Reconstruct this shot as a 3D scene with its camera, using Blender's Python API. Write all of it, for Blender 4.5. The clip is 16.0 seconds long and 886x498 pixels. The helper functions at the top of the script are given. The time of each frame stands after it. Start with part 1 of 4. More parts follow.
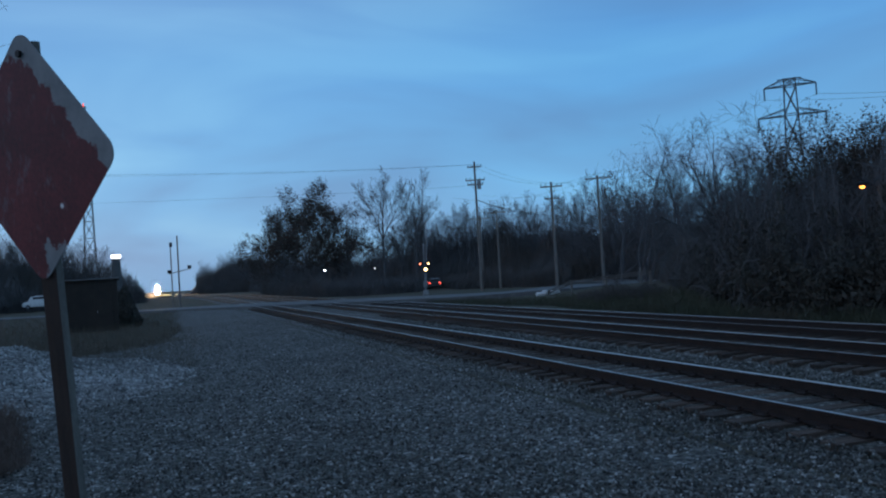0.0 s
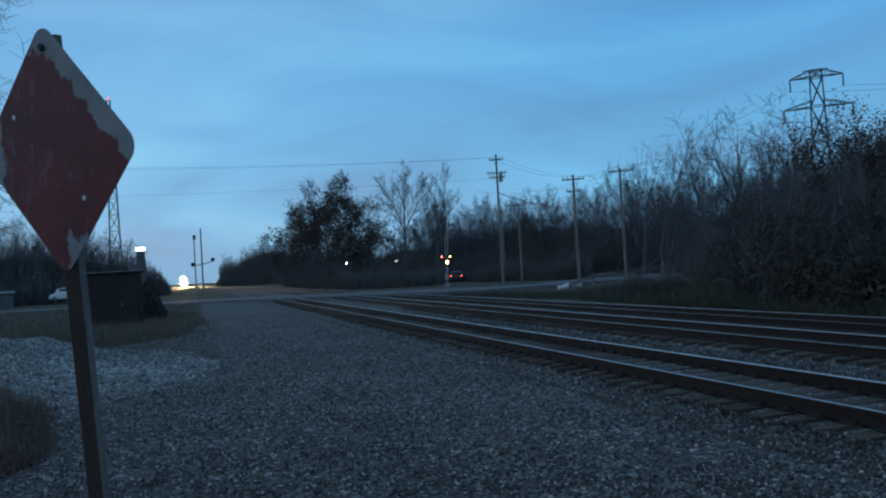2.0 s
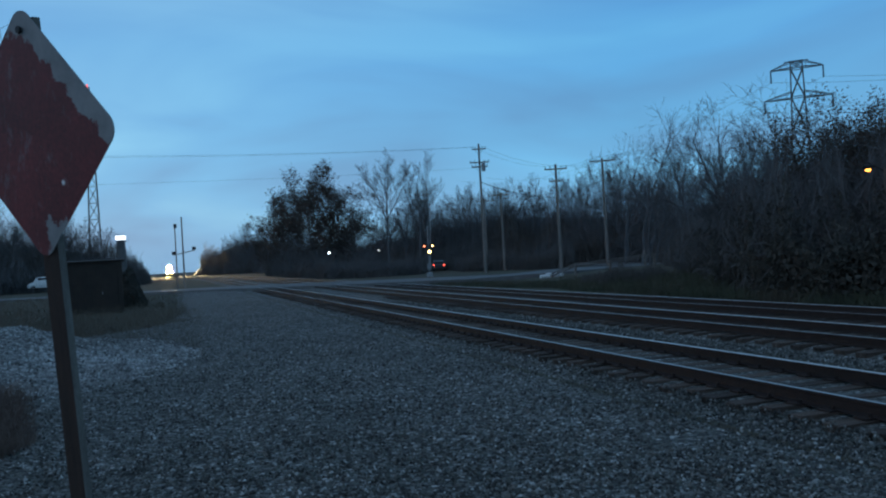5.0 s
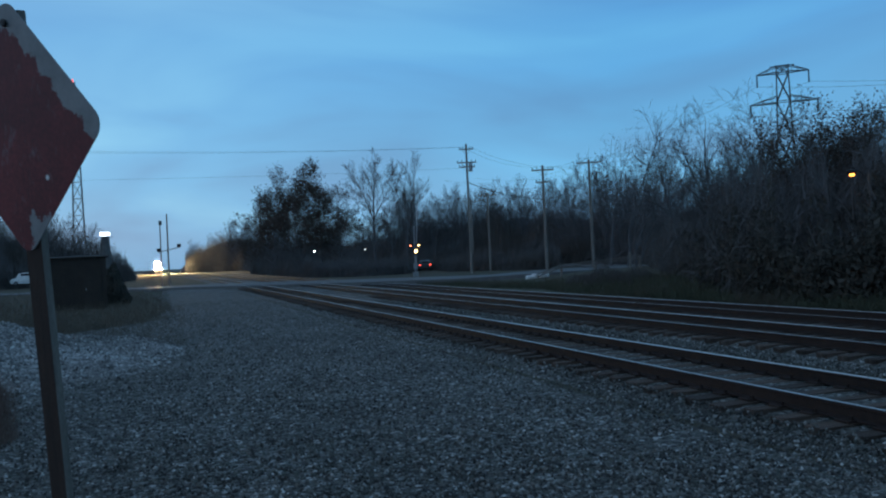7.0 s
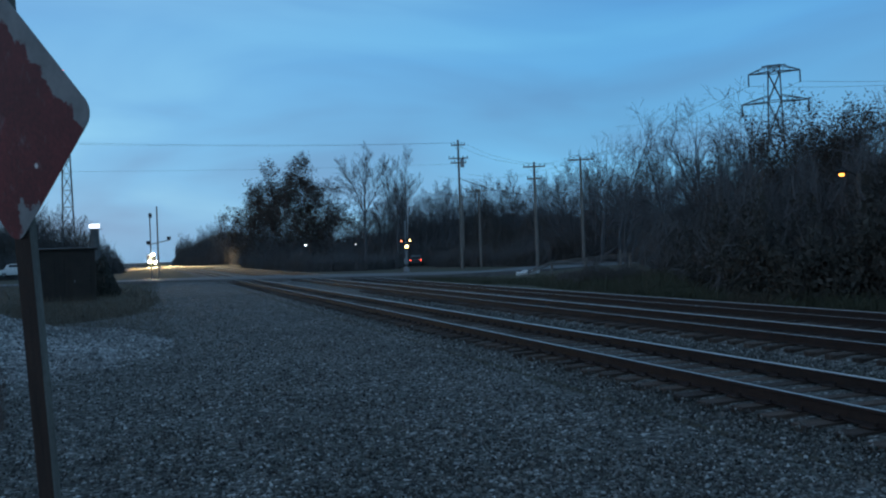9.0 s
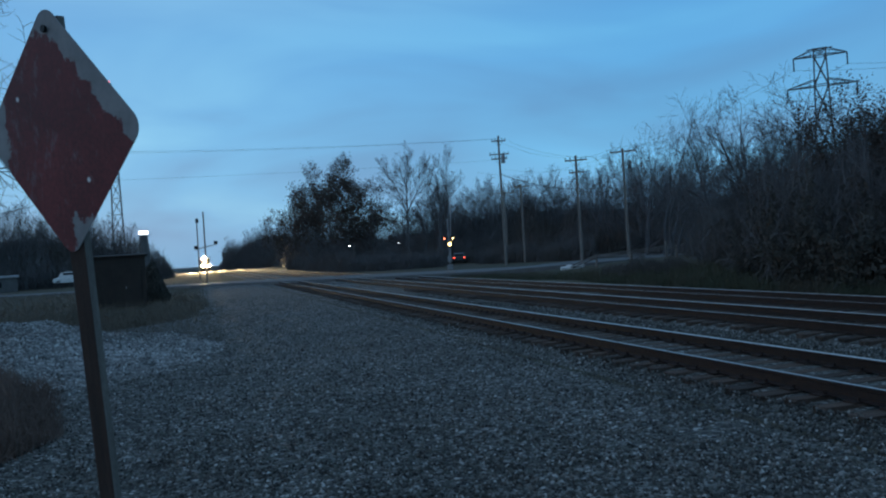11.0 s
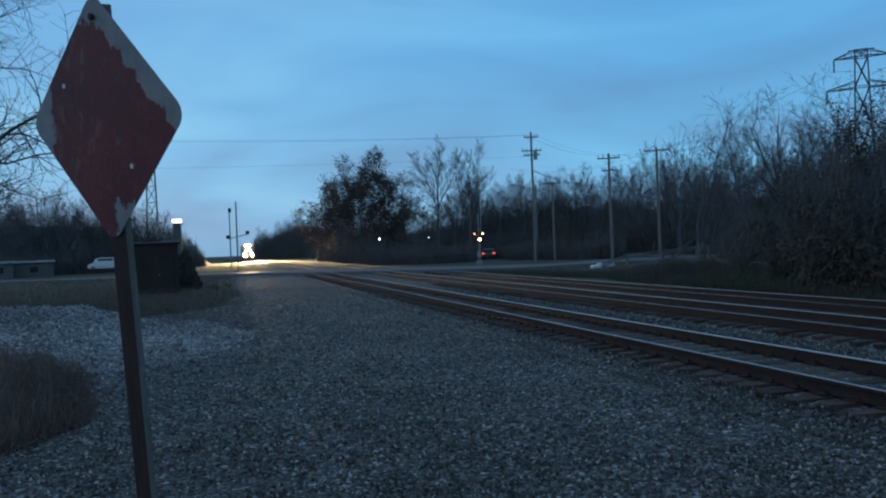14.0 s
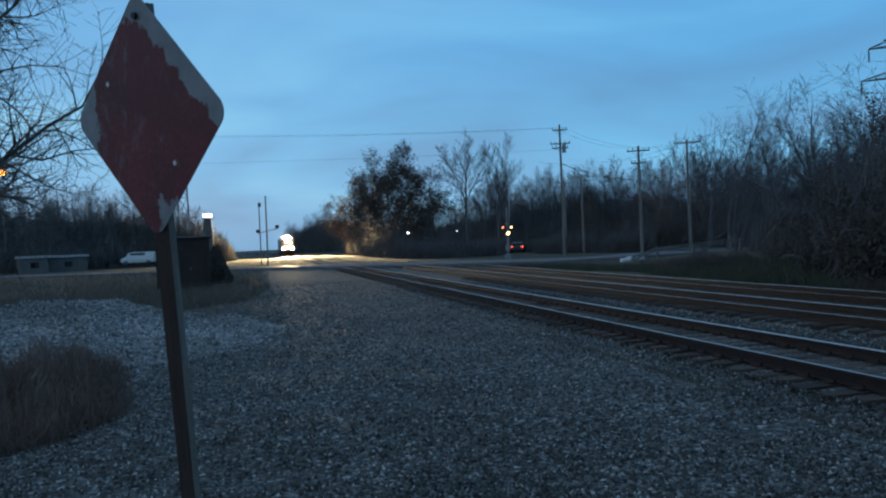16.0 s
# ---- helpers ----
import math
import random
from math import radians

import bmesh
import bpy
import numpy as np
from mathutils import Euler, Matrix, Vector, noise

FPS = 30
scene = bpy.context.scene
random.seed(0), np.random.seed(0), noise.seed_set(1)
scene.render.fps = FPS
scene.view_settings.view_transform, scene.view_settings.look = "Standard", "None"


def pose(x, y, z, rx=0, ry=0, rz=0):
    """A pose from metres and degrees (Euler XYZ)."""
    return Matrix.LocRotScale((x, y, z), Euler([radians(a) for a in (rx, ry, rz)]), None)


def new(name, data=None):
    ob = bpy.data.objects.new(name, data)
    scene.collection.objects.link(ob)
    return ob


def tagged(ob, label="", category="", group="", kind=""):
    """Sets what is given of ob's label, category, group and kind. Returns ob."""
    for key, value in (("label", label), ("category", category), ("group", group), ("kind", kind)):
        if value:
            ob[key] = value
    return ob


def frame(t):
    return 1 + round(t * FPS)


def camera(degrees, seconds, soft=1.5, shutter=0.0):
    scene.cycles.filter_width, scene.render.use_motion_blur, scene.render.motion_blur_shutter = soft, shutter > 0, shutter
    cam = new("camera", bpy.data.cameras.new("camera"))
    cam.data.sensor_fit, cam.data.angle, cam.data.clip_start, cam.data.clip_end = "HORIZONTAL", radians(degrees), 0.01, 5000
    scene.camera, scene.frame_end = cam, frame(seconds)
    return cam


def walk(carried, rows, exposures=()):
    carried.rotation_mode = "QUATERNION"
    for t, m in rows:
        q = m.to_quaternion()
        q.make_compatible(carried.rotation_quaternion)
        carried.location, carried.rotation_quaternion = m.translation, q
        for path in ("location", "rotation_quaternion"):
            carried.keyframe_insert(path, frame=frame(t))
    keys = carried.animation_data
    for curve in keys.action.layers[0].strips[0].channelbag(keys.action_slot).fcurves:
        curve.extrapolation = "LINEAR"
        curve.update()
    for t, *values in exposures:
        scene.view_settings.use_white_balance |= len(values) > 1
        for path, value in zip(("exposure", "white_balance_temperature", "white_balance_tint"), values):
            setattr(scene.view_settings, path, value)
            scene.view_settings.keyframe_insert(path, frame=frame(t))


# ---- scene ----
cam = camera(55.5, 16.0, soft=2.15, shutter=0.9)
walk(cam, [
    (0.0, pose(-0.009, 0, 2.011, 91.72, 3.45, -18.03)),
    (0.5, pose(-0.006, 0, 2.016, 91.89, 3.51, -17.71)),
    (1.0, pose(0.001, 0, 2.008, 91.45, 3.70, -17.13)),
    (1.5, pose(0.003, 0, 2.010, 90.87, 3.77, -16.39)),
    (2.0, pose(0.003, 0, 2.007, 91.33, 3.35, -16.56)),
    (2.5, pose(-0.002, 0, 2.006, 91.22, 3.51, -16.77)),
    (3.0, pose(-0.005, 0, 2.004, 90.95, 3.40, -17.14)),
    (3.5, pose(0.000, 0, 2.001, 90.76, 3.32, -17.41)),
    (6.0, pose(0.001, 0, 1.994, 90.51, 2.98, -18.20)),
    (6.5, pose(-0.001, 0, 1.994, 90.50, 2.74, -18.56)),
    (7.0, pose(0.001, 0, 1.994, 90.48, 2.67, -18.69)),
    (7.5, pose(0.001, 0, 1.991, 90.49, 2.64, -18.80)),
    (8.0, pose(-0.002, 0, 1.991, 90.46, 2.44, -18.92)),
    (8.5, pose(0.001, 0, 1.987, 90.09, 2.30, -19.26)),
    (9.0, pose(0.002, 0, 1.985, 90.16, 2.08, -19.32)),
    (9.5, pose(0.005, 0, 1.983, 89.96, 2.34, -18.62)),
    (10.0, pose(0.001, 0, 2.001, 90.35, 3.81, -16.79)),
    (10.2, pose(0.000, 0, 2.000, 90.06, 3.81, -16.34)),
    (12.5, pose(-0.019, 0, 2.002, 90.80, 3.47, -16.54)),
    (13.0, pose(-0.023, 0, 2.020, 92.69, 2.81, -15.59)),
    (13.5, pose(-0.041, 0, 2.016, 92.19, 1.36, -12.98)),
    (14.0, pose(-0.029, 0, 1.996, 89.87, 2.27, -14.37)),
    (14.5, pose(-0.074, 0, 2.018, 91.02, 1.67, -11.23)),
    (15.0, pose(-0.075, 0, 2.015, 90.00, 2.53, -12.91)),
    (15.5, pose(-0.071, 0, 2.010, 90.03, 2.74, -12.69)),
    (16.0, pose(-0.069, 0, 2.002, 89.52, 2.42, -12.46)),
], exposures=[(0.0, -0.06, 6500, 18), (1.1, -0.02, 6500, 18), (1.6, 0.0, 6500, 10), (16.0, 0.0, 6500, 10)])

# ---- sky and light: an overcast dusk ----
def node(nt, kind, **kw):
    n = nt.nodes.new(kind)
    for k, val in kw.items():
        n.inputs[k].default_value = val
    return n


def ramp(nt, fac, stops):
    n = nt.nodes.new("ShaderNodeValToRGB")
    e = n.color_ramp.elements
    while len(e) < len(stops):
        e.new(0.5)
    for el, (p, c) in zip(e, stops):
        el.position, el.color = p, (*c, 1)
    nt.links.new(fac, n.inputs[0])
    return n.outputs[0]


def mixed(nt, fac, a, b, blend="MIX"):
    n = nt.nodes.new("ShaderNodeMix")
    n.data_type, n.blend_type = "RGBA", blend
    for sock, val in ((n.inputs[0], fac), (n.inputs[6], a), (n.inputs[7], b)):
        if isinstance(val, bpy.types.NodeSocket):
            nt.links.new(val, sock)
        else:
            sock.default_value = val if not isinstance(val, tuple) else (*val, 1)
    return n.outputs[2]


world = bpy.data.worlds.new("dusk_sky")
scene.world = world
world.use_nodes = True
wt = world.node_tree
wt.nodes.clear()
coord = wt.nodes.new("ShaderNodeTexCoord")
sky = wt.nodes.new("ShaderNodeTexSky")
sky.sky_type, sky.sun_disc, sky.sun_elevation, sky.sun_rotation = "NISHITA", False, radians(1.0), radians(250)
sepa = wt.nodes.new("ShaderNodeSeparateXYZ")
wt.links.new(coord.outputs["Generated"], sepa.inputs[0])
east = ramp(wt, sepa.outputs[2], [(0.0, (0.15, 0.46, 0.76)), (0.06, (0.125, 0.47, 0.82)), (0.14, (0.095, 0.45, 0.84)),
                                  (0.26, (0.070, 0.335, 0.72)), (0.5, (0.12, 0.25, 0.44)), (1.0, (0.13, 0.22, 0.35))])
west = ramp(wt, sepa.outputs[2], [(0.0, (0.28, 0.53, 0.78)), (0.10, (0.21, 0.51, 0.83)), (0.25, (0.16, 0.44, 0.79)),
                                  (0.35, (0.165, 0.39, 0.72)), (0.6, (0.14, 0.26, 0.44)), (1.0, (0.13, 0.22, 0.35))])
swing = wt.nodes.new("ShaderNodeMapRange")
swing.inputs["From Min"].default_value, swing.inputs["From Max"].default_value = -0.12, 0.5
wt.links.new(sepa.outputs[0], swing.inputs[0])
grad = mixed(wt, swing.outputs[0], west, east)
stretch = wt.nodes.new("ShaderNodeMapping")
stretch.inputs["Scale"].default_value = (1.3, 1.3, 5.5)
stretch.inputs["Location"].default_value = (0.37, 0.1, 0.24)
wt.links.new(coord.outputs["Generated"], stretch.inputs[0])
puffs = node(wt, "ShaderNodeTexNoise", Scale=1.7, Detail=4.0, Roughness=0.42, Distortion=0.6)
wt.links.new(stretch.outputs[0], puffs.inputs["Vector"])
cover = ramp(wt, puffs.outputs["Fac"], [(0.33, (0.84, 0.74, 0.78)), (0.5, (0.99, 0.99, 0.99)), (0.65, (1.3, 1.2, 1.08))])
clouds = mixed(wt, 1.0, grad, cover, "MULTIPLY")
skies = mixed(wt, 0.05, clouds, sky.outputs[0])
back = node(wt, "ShaderNodeBackground", Strength=1.0)
wt.links.new(skies, back.inputs[0])
wout = wt.nodes.new("ShaderNodeOutputWorld")
wt.links.new(back.outputs[0], wout.inputs[0])


# ---- materials ----
def material(name, dark, light, scale=8.0, rough=0.8, metal=0.0, bump=0.3, fine=60.0, piece=0.0, third=None, big=0.6, stretch=(1, 1, 1)):
    """Two-scale variation between dark and light; third: a stain colour in large patches; piece: variation from object to object."""
    m = bpy.data.materials.new(name)
    m.use_nodes = True
    nt = m.node_tree
    bsdf = nt.nodes["Principled BSDF"]
    geo = nt.nodes.new("ShaderNodeTexCoord")
    mp = nt.nodes.new("ShaderNodeMapping")
    mp.inputs["Scale"].default_value = stretch
    nt.links.new(geo.outputs["Object"], mp.inputs[0])
    n1 = node(nt, "ShaderNodeTexNoise", Scale=scale, Detail=6.0, Roughness=0.6)
    n2 = node(nt, "ShaderNodeTexNoise", Scale=fine, Detail=3.0)
    n3 = node(nt, "ShaderNodeTexNoise", Scale=big, Detail=4.0)
    for n in (n1, n2, n3):
        nt.links.new(mp.outputs[0], n.inputs["Vector"])
    col = ramp(nt, n1.outputs["Fac"], [(0.3, dark), (0.72, light)])
    grain = ramp(nt, n2.outputs["Fac"], [(0.25, (0.65, 0.65, 0.65)), (0.75, (1.3, 1.3, 1.3))])
    col = mixed(nt, 1.0, col, grain, "MULTIPLY")
    if third:
        patch = ramp(nt, n3.outputs["Fac"], [(0.47, (0, 0, 0)), (0.62, (1, 1, 1))])
        col = mixed(nt, patch, col, third)
    if piece:
        info = nt.nodes.new("ShaderNodeObjectInfo")
        tone = ramp(nt, info.outputs["Random"], [(0, (1 - piece,) * 3), (1, (1 + piece,) * 3)])
        col = mixed(nt, 1.0, col, tone, "MULTIPLY")
    nt.links.new(col, bsdf.inputs["Base Color"])
    bsdf.inputs["Roughness"].default_value, bsdf.inputs["Metallic"].default_value = rough, metal
    b = node(nt, "ShaderNodeBump", Strength=bump, Distance=0.02)
    nt.links.new(n2.outputs["Fac"], b.inputs["Height"])
    nt.links.new(b.outputs[0], bsdf.inputs["Normal"])
    return m


def glow(name, colour, strength):
    m = bpy.data.materials.new(name)
    m.use_nodes = True
    bsdf = m.node_tree.nodes["Principled BSDF"]
    bsdf.inputs["Base Color"].default_value = (*colour, 1)
    bsdf.inputs["Emission Color"].default_value = (*colour, 1)
    bsdf.inputs["Emission Strength"].default_value = strength
    return m


def stony(name, stops, scale, rough=0.85, bump=1.0, patches=None, island=False):
    """Loose stone: one tone a stone, from cells, with broad patches of dust."""
    m = bpy.data.materials.new(name)
    m.use_nodes = True
    nt = m.node_tree
    bsdf = nt.nodes["Principled BSDF"]
    geo = nt.nodes.new("ShaderNodeTexCoord")
    if island:
        cell = nt.nodes.new("ShaderNodeNewGeometry").outputs["Random Per Island"]
    else:
        vor = node(nt, "ShaderNodeTexVoronoi", Scale=scale)
        nt.links.new(geo.outputs["Object"], vor.inputs["Vector"])
        sep = nt.nodes.new("ShaderNodeSeparateColor")
        nt.links.new(vor.outputs["Color"], sep.inputs[0])
        cell = sep.outputs[0]
        b = node(nt, "ShaderNodeBump", Strength=bump, Distance=0.03)
        b.invert = True
        nt.links.new(vor.outputs["Distance"], b.inputs["Height"])
        nt.links.new(b.outputs[0], bsdf.inputs["Normal"])
    col = ramp(nt, cell, stops)
    n = node(nt, "ShaderNodeTexNoise", Scale=0.35, Detail=5.0, Roughness=0.6)
    nt.links.new(geo.outputs["Object"], n.inputs["Vector"])
    tone = ramp(nt, n.outputs["Fac"], patches or [(0.3, (0.75, 0.74, 0.72)), (0.7, (1.2, 1.2, 1.2))])
    col = mixed(nt, 1.0, col, tone, "MULTIPLY")
    nt.links.new(col, bsdf.inputs["Base Color"])
    bsdf.inputs["Roughness"].default_value = rough
    return m


GRAVEL = [(0.0, (0.022, 0.022, 0.022)), (0.3, (0.062, 0.059, 0.053)), (0.5, (0.092, 0.101, 0.088)), (0.66, (0.152, 0.137, 0.120)), (0.84, (0.190, 0.196, 0.184)), (0.95, (0.31, 0.31, 0.295)), (1.0, (0.58, 0.575, 0.55))]
M_GRAVEL = stony("crushed_stone", GRAVEL, 22.0)
M_STONE = stony("loose_stone", GRAVEL, 22.0, island=True)
M_PALE = stony("pale_gravel", [(0.0, (0.06, 0.06, 0.06)), (0.4, (0.20, 0.20, 0.195)), (0.8, (0.38, 0.38, 0.37)), (1.0, (0.62, 0.62, 0.6))], 19.0, patches=[(0.35, (0.5, 0.48, 0.44)), (0.65, (1.25, 1.25, 1.25))])
M_PALESTONE = stony("pale_stone", [(0.0, (0.07, 0.07, 0.07)), (0.4, (0.21, 0.21, 0.205)), (0.8, (0.39, 0.39, 0.38)), (1.0, (0.64, 0.64, 0.62))], 16.0, island=True)
M_SOIL = material("dead_grass_soil", (0.048, 0.042, 0.027), (0.11, 0.092, 0.058), 1.2, 0.95, bump=0.8, fine=25, third=(0.06, 0.062, 0.034), big=0.08)
M_ASPHALT = material("worn_asphalt", (0.07, 0.07, 0.07), (0.13, 0.13, 0.125), 1.5, 0.62, fine=70, third=(0.095, 0.09, 0.087))
M_RUST = material("rail_rust", (0.020, 0.0115, 0.0095), (0.044, 0.023, 0.018), 6.0, 0.75, 0.2, fine=90)
M_HEAD = material("worn_rail_steel", (0.62, 0.61, 0.60), (0.82, 0.81, 0.80), 3.0, 0.42, 1.0, bump=0.02, fine=140)
M_TIE = material("weathered_tie", (0.044, 0.028, 0.020), (0.13, 0.094, 0.074), 5.0, 0.9, fine=40, bump=0.6, piece=0.4, stretch=(0.4, 4, 2))
M_WOODS = material("damp_dark_bark", (0.078, 0.078, 0.082), (0.150, 0.147, 0.149), 0.8, 0.95, fine=14, bump=0.5)
M_UNDER = material("damp_dark_brush", (0.084, 0.084, 0.087), (0.155, 0.151, 0.150), 0.5, 0.95, fine=9, bump=0.4, third=(0.10, 0.088, 0.078), big=0.06)
M_BARK = material("bark", (0.085, 0.074, 0.064), (0.17, 0.148, 0.128), 4.0, 0.95, fine=30, bump=0.8)
M_LEAF = material("withered_leaf", (0.045, 0.034, 0.028), (0.09, 0.060, 0.044), 1.5, 0.85, fine=12)
M_BRUSH = material("dead_brush", (0.095, 0.080, 0.062), (0.20, 0.165, 0.125), 2.0, 0.9, fine=20)
M_BANK = material("dull_winter_grass", (0.05, 0.056, 0.034), (0.10, 0.108, 0.068), 1.2, 0.95, fine=20, third=(0.095, 0.082, 0.058), big=0.25)
M_SHRUB = material("dead_red_brush", (0.11, 0.074, 0.060), (0.24, 0.16, 0.128), 2.0, 0.9, fine=20)
M_EVER = material("dull_green_leaf", (0.045, 0.045, 0.038), (0.085, 0.078, 0.062), 1.0, 0.85, fine=14)
M_POLE = material("weathered_pole_wood", (0.15, 0.132, 0.115), (0.28, 0.255, 0.23), 3.0, 0.9, fine=50, stretch=(6, 6, 0.6))
M_GALV = material("galvanised_steel", (0.22, 0.23, 0.24), (0.34, 0.35, 0.36), 5.0, 0.5, 0.7, fine=60)
M_RUST_STEEL = material("dull_weathered_steel", (0.07, 0.072, 0.075), (0.13, 0.125, 0.12), 3.0, 0.75, 0.2, fine=40)
M_WIRE = material("cable", (0.02, 0.02, 0.02), (0.04, 0.04, 0.04), 5.0, 0.6)
M_POSTF = material("dark_post_wood", (0.022, 0.012, 0.008), (0.058, 0.032, 0.022), 5.0, 0.85, fine=60, bump=0.5, stretch=(8, 8, 0.7))
M_POSTS = material("pale_post_wood", (0.125, 0.108, 0.094), (0.21, 0.184, 0.158), 5.0, 0.85, fine=60, stretch=(8, 8, 0.7))
M_SHED = material("dark_brown_cladding", (0.022, 0.016, 0.012), (0.042, 0.030, 0.022), 1.5, 0.7, fine=30)
M_SHEDROOF = material("roof_sheet", (0.022, 0.017, 0.014), (0.042, 0.032, 0.026), 2.0, 0.9, fine=30)
M_WHITE = material("white_paint", (0.62, 0.62, 0.60), (0.80, 0.80, 0.78), 3.0, 0.4, fine=40)
M_LOCO = material("dark_loco_paint", (0.02, 0.022, 0.03), (0.04, 0.042, 0.05), 2.0, 0.45, fine=30)
M_YELLOW = material("yellow_paint", (0.45, 0.30, 0.03), (0.62, 0.42, 0.05), 3.0, 0.5)
M_BLACK = material("black_steel", (0.012, 0.012, 0.013), (0.03, 0.03, 0.03), 4.0, 0.6, 0.3)
M_GLASS = material("dark_glass", (0.01, 0.012, 0.015), (0.02, 0.022, 0.026), 2.0, 0.06, bump=0.0)
M_WALL = material("pale_siding", (0.10, 0.096, 0.092), (0.16, 0.155, 0.15), 1.0, 0.8)
M_RED = material("red_enamel", (0.20, 0.02, 0.015), (0.32, 0.03, 0.02), 4.0, 0.4)
M_CAR = material("dark_car_paint", (0.03, 0.03, 0.035), (0.05, 0.05, 0.055), 2.0, 0.3)
M_ROBE = material("dulled_white_paint", (0.34, 0.34, 0.34), (0.5, 0.5, 0.5), 3.0, 0.5)
M_GUARD = material("dull_guard_rail_steel", (0.11, 0.107, 0.10), (0.19, 0.183, 0.17), 3.0, 0.7, 0.2, fine=50)
G_HEAD = glow("headlight_glow", (1.0, 0.74, 0.38), 55000.0)
G_DITCH = glow("ditch_light_glow", (1.0, 0.76, 0.42), 30000.0)
G_SODIUM = glow("sodium_glow", (1.0, 0.36, 0.06), 5.5)
G_COOL = glow("cool_lamp_glow", (0.85, 0.95, 1.0), 25.0)
G_WARM = glow("warm_lamp_glow", (1.0, 0.66, 0.26), 9.0)
G_AMBER = glow("red_signal_glow", (1.0, 0.26, 0.12), 4.0)
G_TAIL = glow("tail_lamp_glow", (1.0, 0.09, 0.05), 5.0)
G_RED = glow("red_beacon_glow", (1.0, 0.12, 0.08), 1.5)
G_SIGN = glow("lit_sign_face", (0.92, 0.97, 1.0), 3.0)


# ---- mesh helpers ----
def mesh_of(name, verts, faces, mats, index=None):
    me = bpy.data.meshes.new(name)
    me.from_pydata([tuple(p) for p in verts], [], [tuple(q) for q in faces])
    for m in (mats if isinstance(mats, (list, tuple)) else [mats]):
        me.materials.append(m)
    if index is not None:
        me.polygons.foreach_set("material_index", index)
    me.update()
    return me


def part(name, bm, mat, parent=None, label=""):
    """Link a bmesh as one mesh object, under parent if given."""
    me = bpy.data.meshes.new(name)
    bm.to_mesh(me)
    bm.free()
    for m in (mat if isinstance(mat, (list, tuple)) else [mat]):
        me.materials.append(m)
    ob = new(name, me)
    if parent:
        ob.parent = parent
    return tagged(ob, label)


def thing(name, x, y, z, turn, label, category, group="", kind=""):
    ob = new(name)
    ob.matrix_basis = pose(x, y, z, 0, 0, turn)
    return tagged(ob, label, category, group, kind)


def box(bm, cx, cy, cz, sx, sy, sz, bevel=0.0, m=None):
    r = bmesh.ops.create_cube(bm, size=1.0)
    vs = r["verts"]
    bmesh.ops.scale(bm, vec=(sx, sy, sz), verts=vs)
    if bevel:
        es = list({e for q in vs for e in q.link_edges})
        vs = [q for q in bmesh.ops.bevel(bm, geom=es, offset=bevel, segments=2, affect="EDGES", profile=0.5)["verts"]]
        vs = list({q for q in vs})
    t = Matrix.Translation((cx, cy, cz)) @ (m or Matrix())
    bmesh.ops.transform(bm, matrix=t, verts=vs)
    return bm


def one_box(*a, **k):
    return box(bmesh.new(), *a, **k)


def rod(bm, p, q, r0, r1=None, seg=8):
    """A tapered round bar from p to q."""
    p, q = Vector(p), Vector(q)
    d = q - p
    m = Matrix.Translation((p + q) / 2) @ d.to_track_quat("Z", "Y").to_matrix().to_4x4()
    bmesh.ops.create_cone(bm, cap_ends=True, segments=seg, radius1=r0, radius2=r0 if r1 is None else r1, depth=d.length, matrix=m)
    return bm


def one_rod(*a, **k):
    return rod(bmesh.new(), *a, **k)


def polar(az, dist):
    """Plan place at an azimuth from the line of the tracks, seen from the standpoint."""
    return dist * math.sin(radians(az)), dist * math.cos(radians(az))


# ---- ground ----
BEND, TURN = 185.0, math.tan(radians(2.7))


def shift(y):
    """How far the line has swung to the west, y metres along."""
    return 0.0 if y < BEND - 30 else -TURN * (y - BEND + 30) ** 2 / 120 if y < BEND + 30 else -TURN * (y - BEND)


def sheet(name, xs, ys, height, mat, label, category):
    verts = [(x, y, height(x, y)) for y in ys for x in xs]
    n = len(xs)
    faces = [(j * n + i, j * n + i + 1, (j + 1) * n + i + 1, (j + 1) * n + i) for j in range(len(ys) - 1) for i in range(n - 1)]
    ob = new(name, mesh_of(name, verts, faces, mat))
    for p in ob.data.polygons:
        p.use_smooth = True
    return tagged(ob, label, category, kind="structure")


def smooth(a, b, v):
    t = min(1.0, max(0.0, (v - a) / (b - a)))
    return t * t * (3 - 2 * t)


def relief(x, y):
    """Level yard, with a low grassy bank east of the tracks."""
    h = 0.08 * noise.noise(Vector((x * 0.15, y * 0.15, 3.0))) * smooth(6, 20, abs(x - 7) + max(0, y - 20) * 0.1)
    h += 0.9 * smooth(20, 34, x) * smooth(75, 45, y) if y > 0 else 0
    return h - 0.12


steps = [-1800, -900, -450, -220, -120, -70] + [i * 3 for i in range(-16, 30)] + [95, 105, 120, 140, 170, 220, 320, 500, 900, 1800]
sheet("ground", steps, [-1800, -900, -300, -100, -50] + [i * 3 for i in range(-8, 45)] + [145, 165, 200, 260, 350, 500, 800, 1400, 2500], relief,
      M_SOIL, "dull brown and green winter grass ground round the railway yard", "ground")

gx = [-14 + i * 0.5 for i in range(0, 40)]
gy = [-12 + i * 0.6 for i in range(0, 190)]


def edge_of_yard(y):
    """Where the crushed stone gives way to grass in the west."""
    return -11.5 + 12.5 * smooth(14, 40, y) + 0.8 * noise.noise(Vector((0, y * 0.25, 8)))


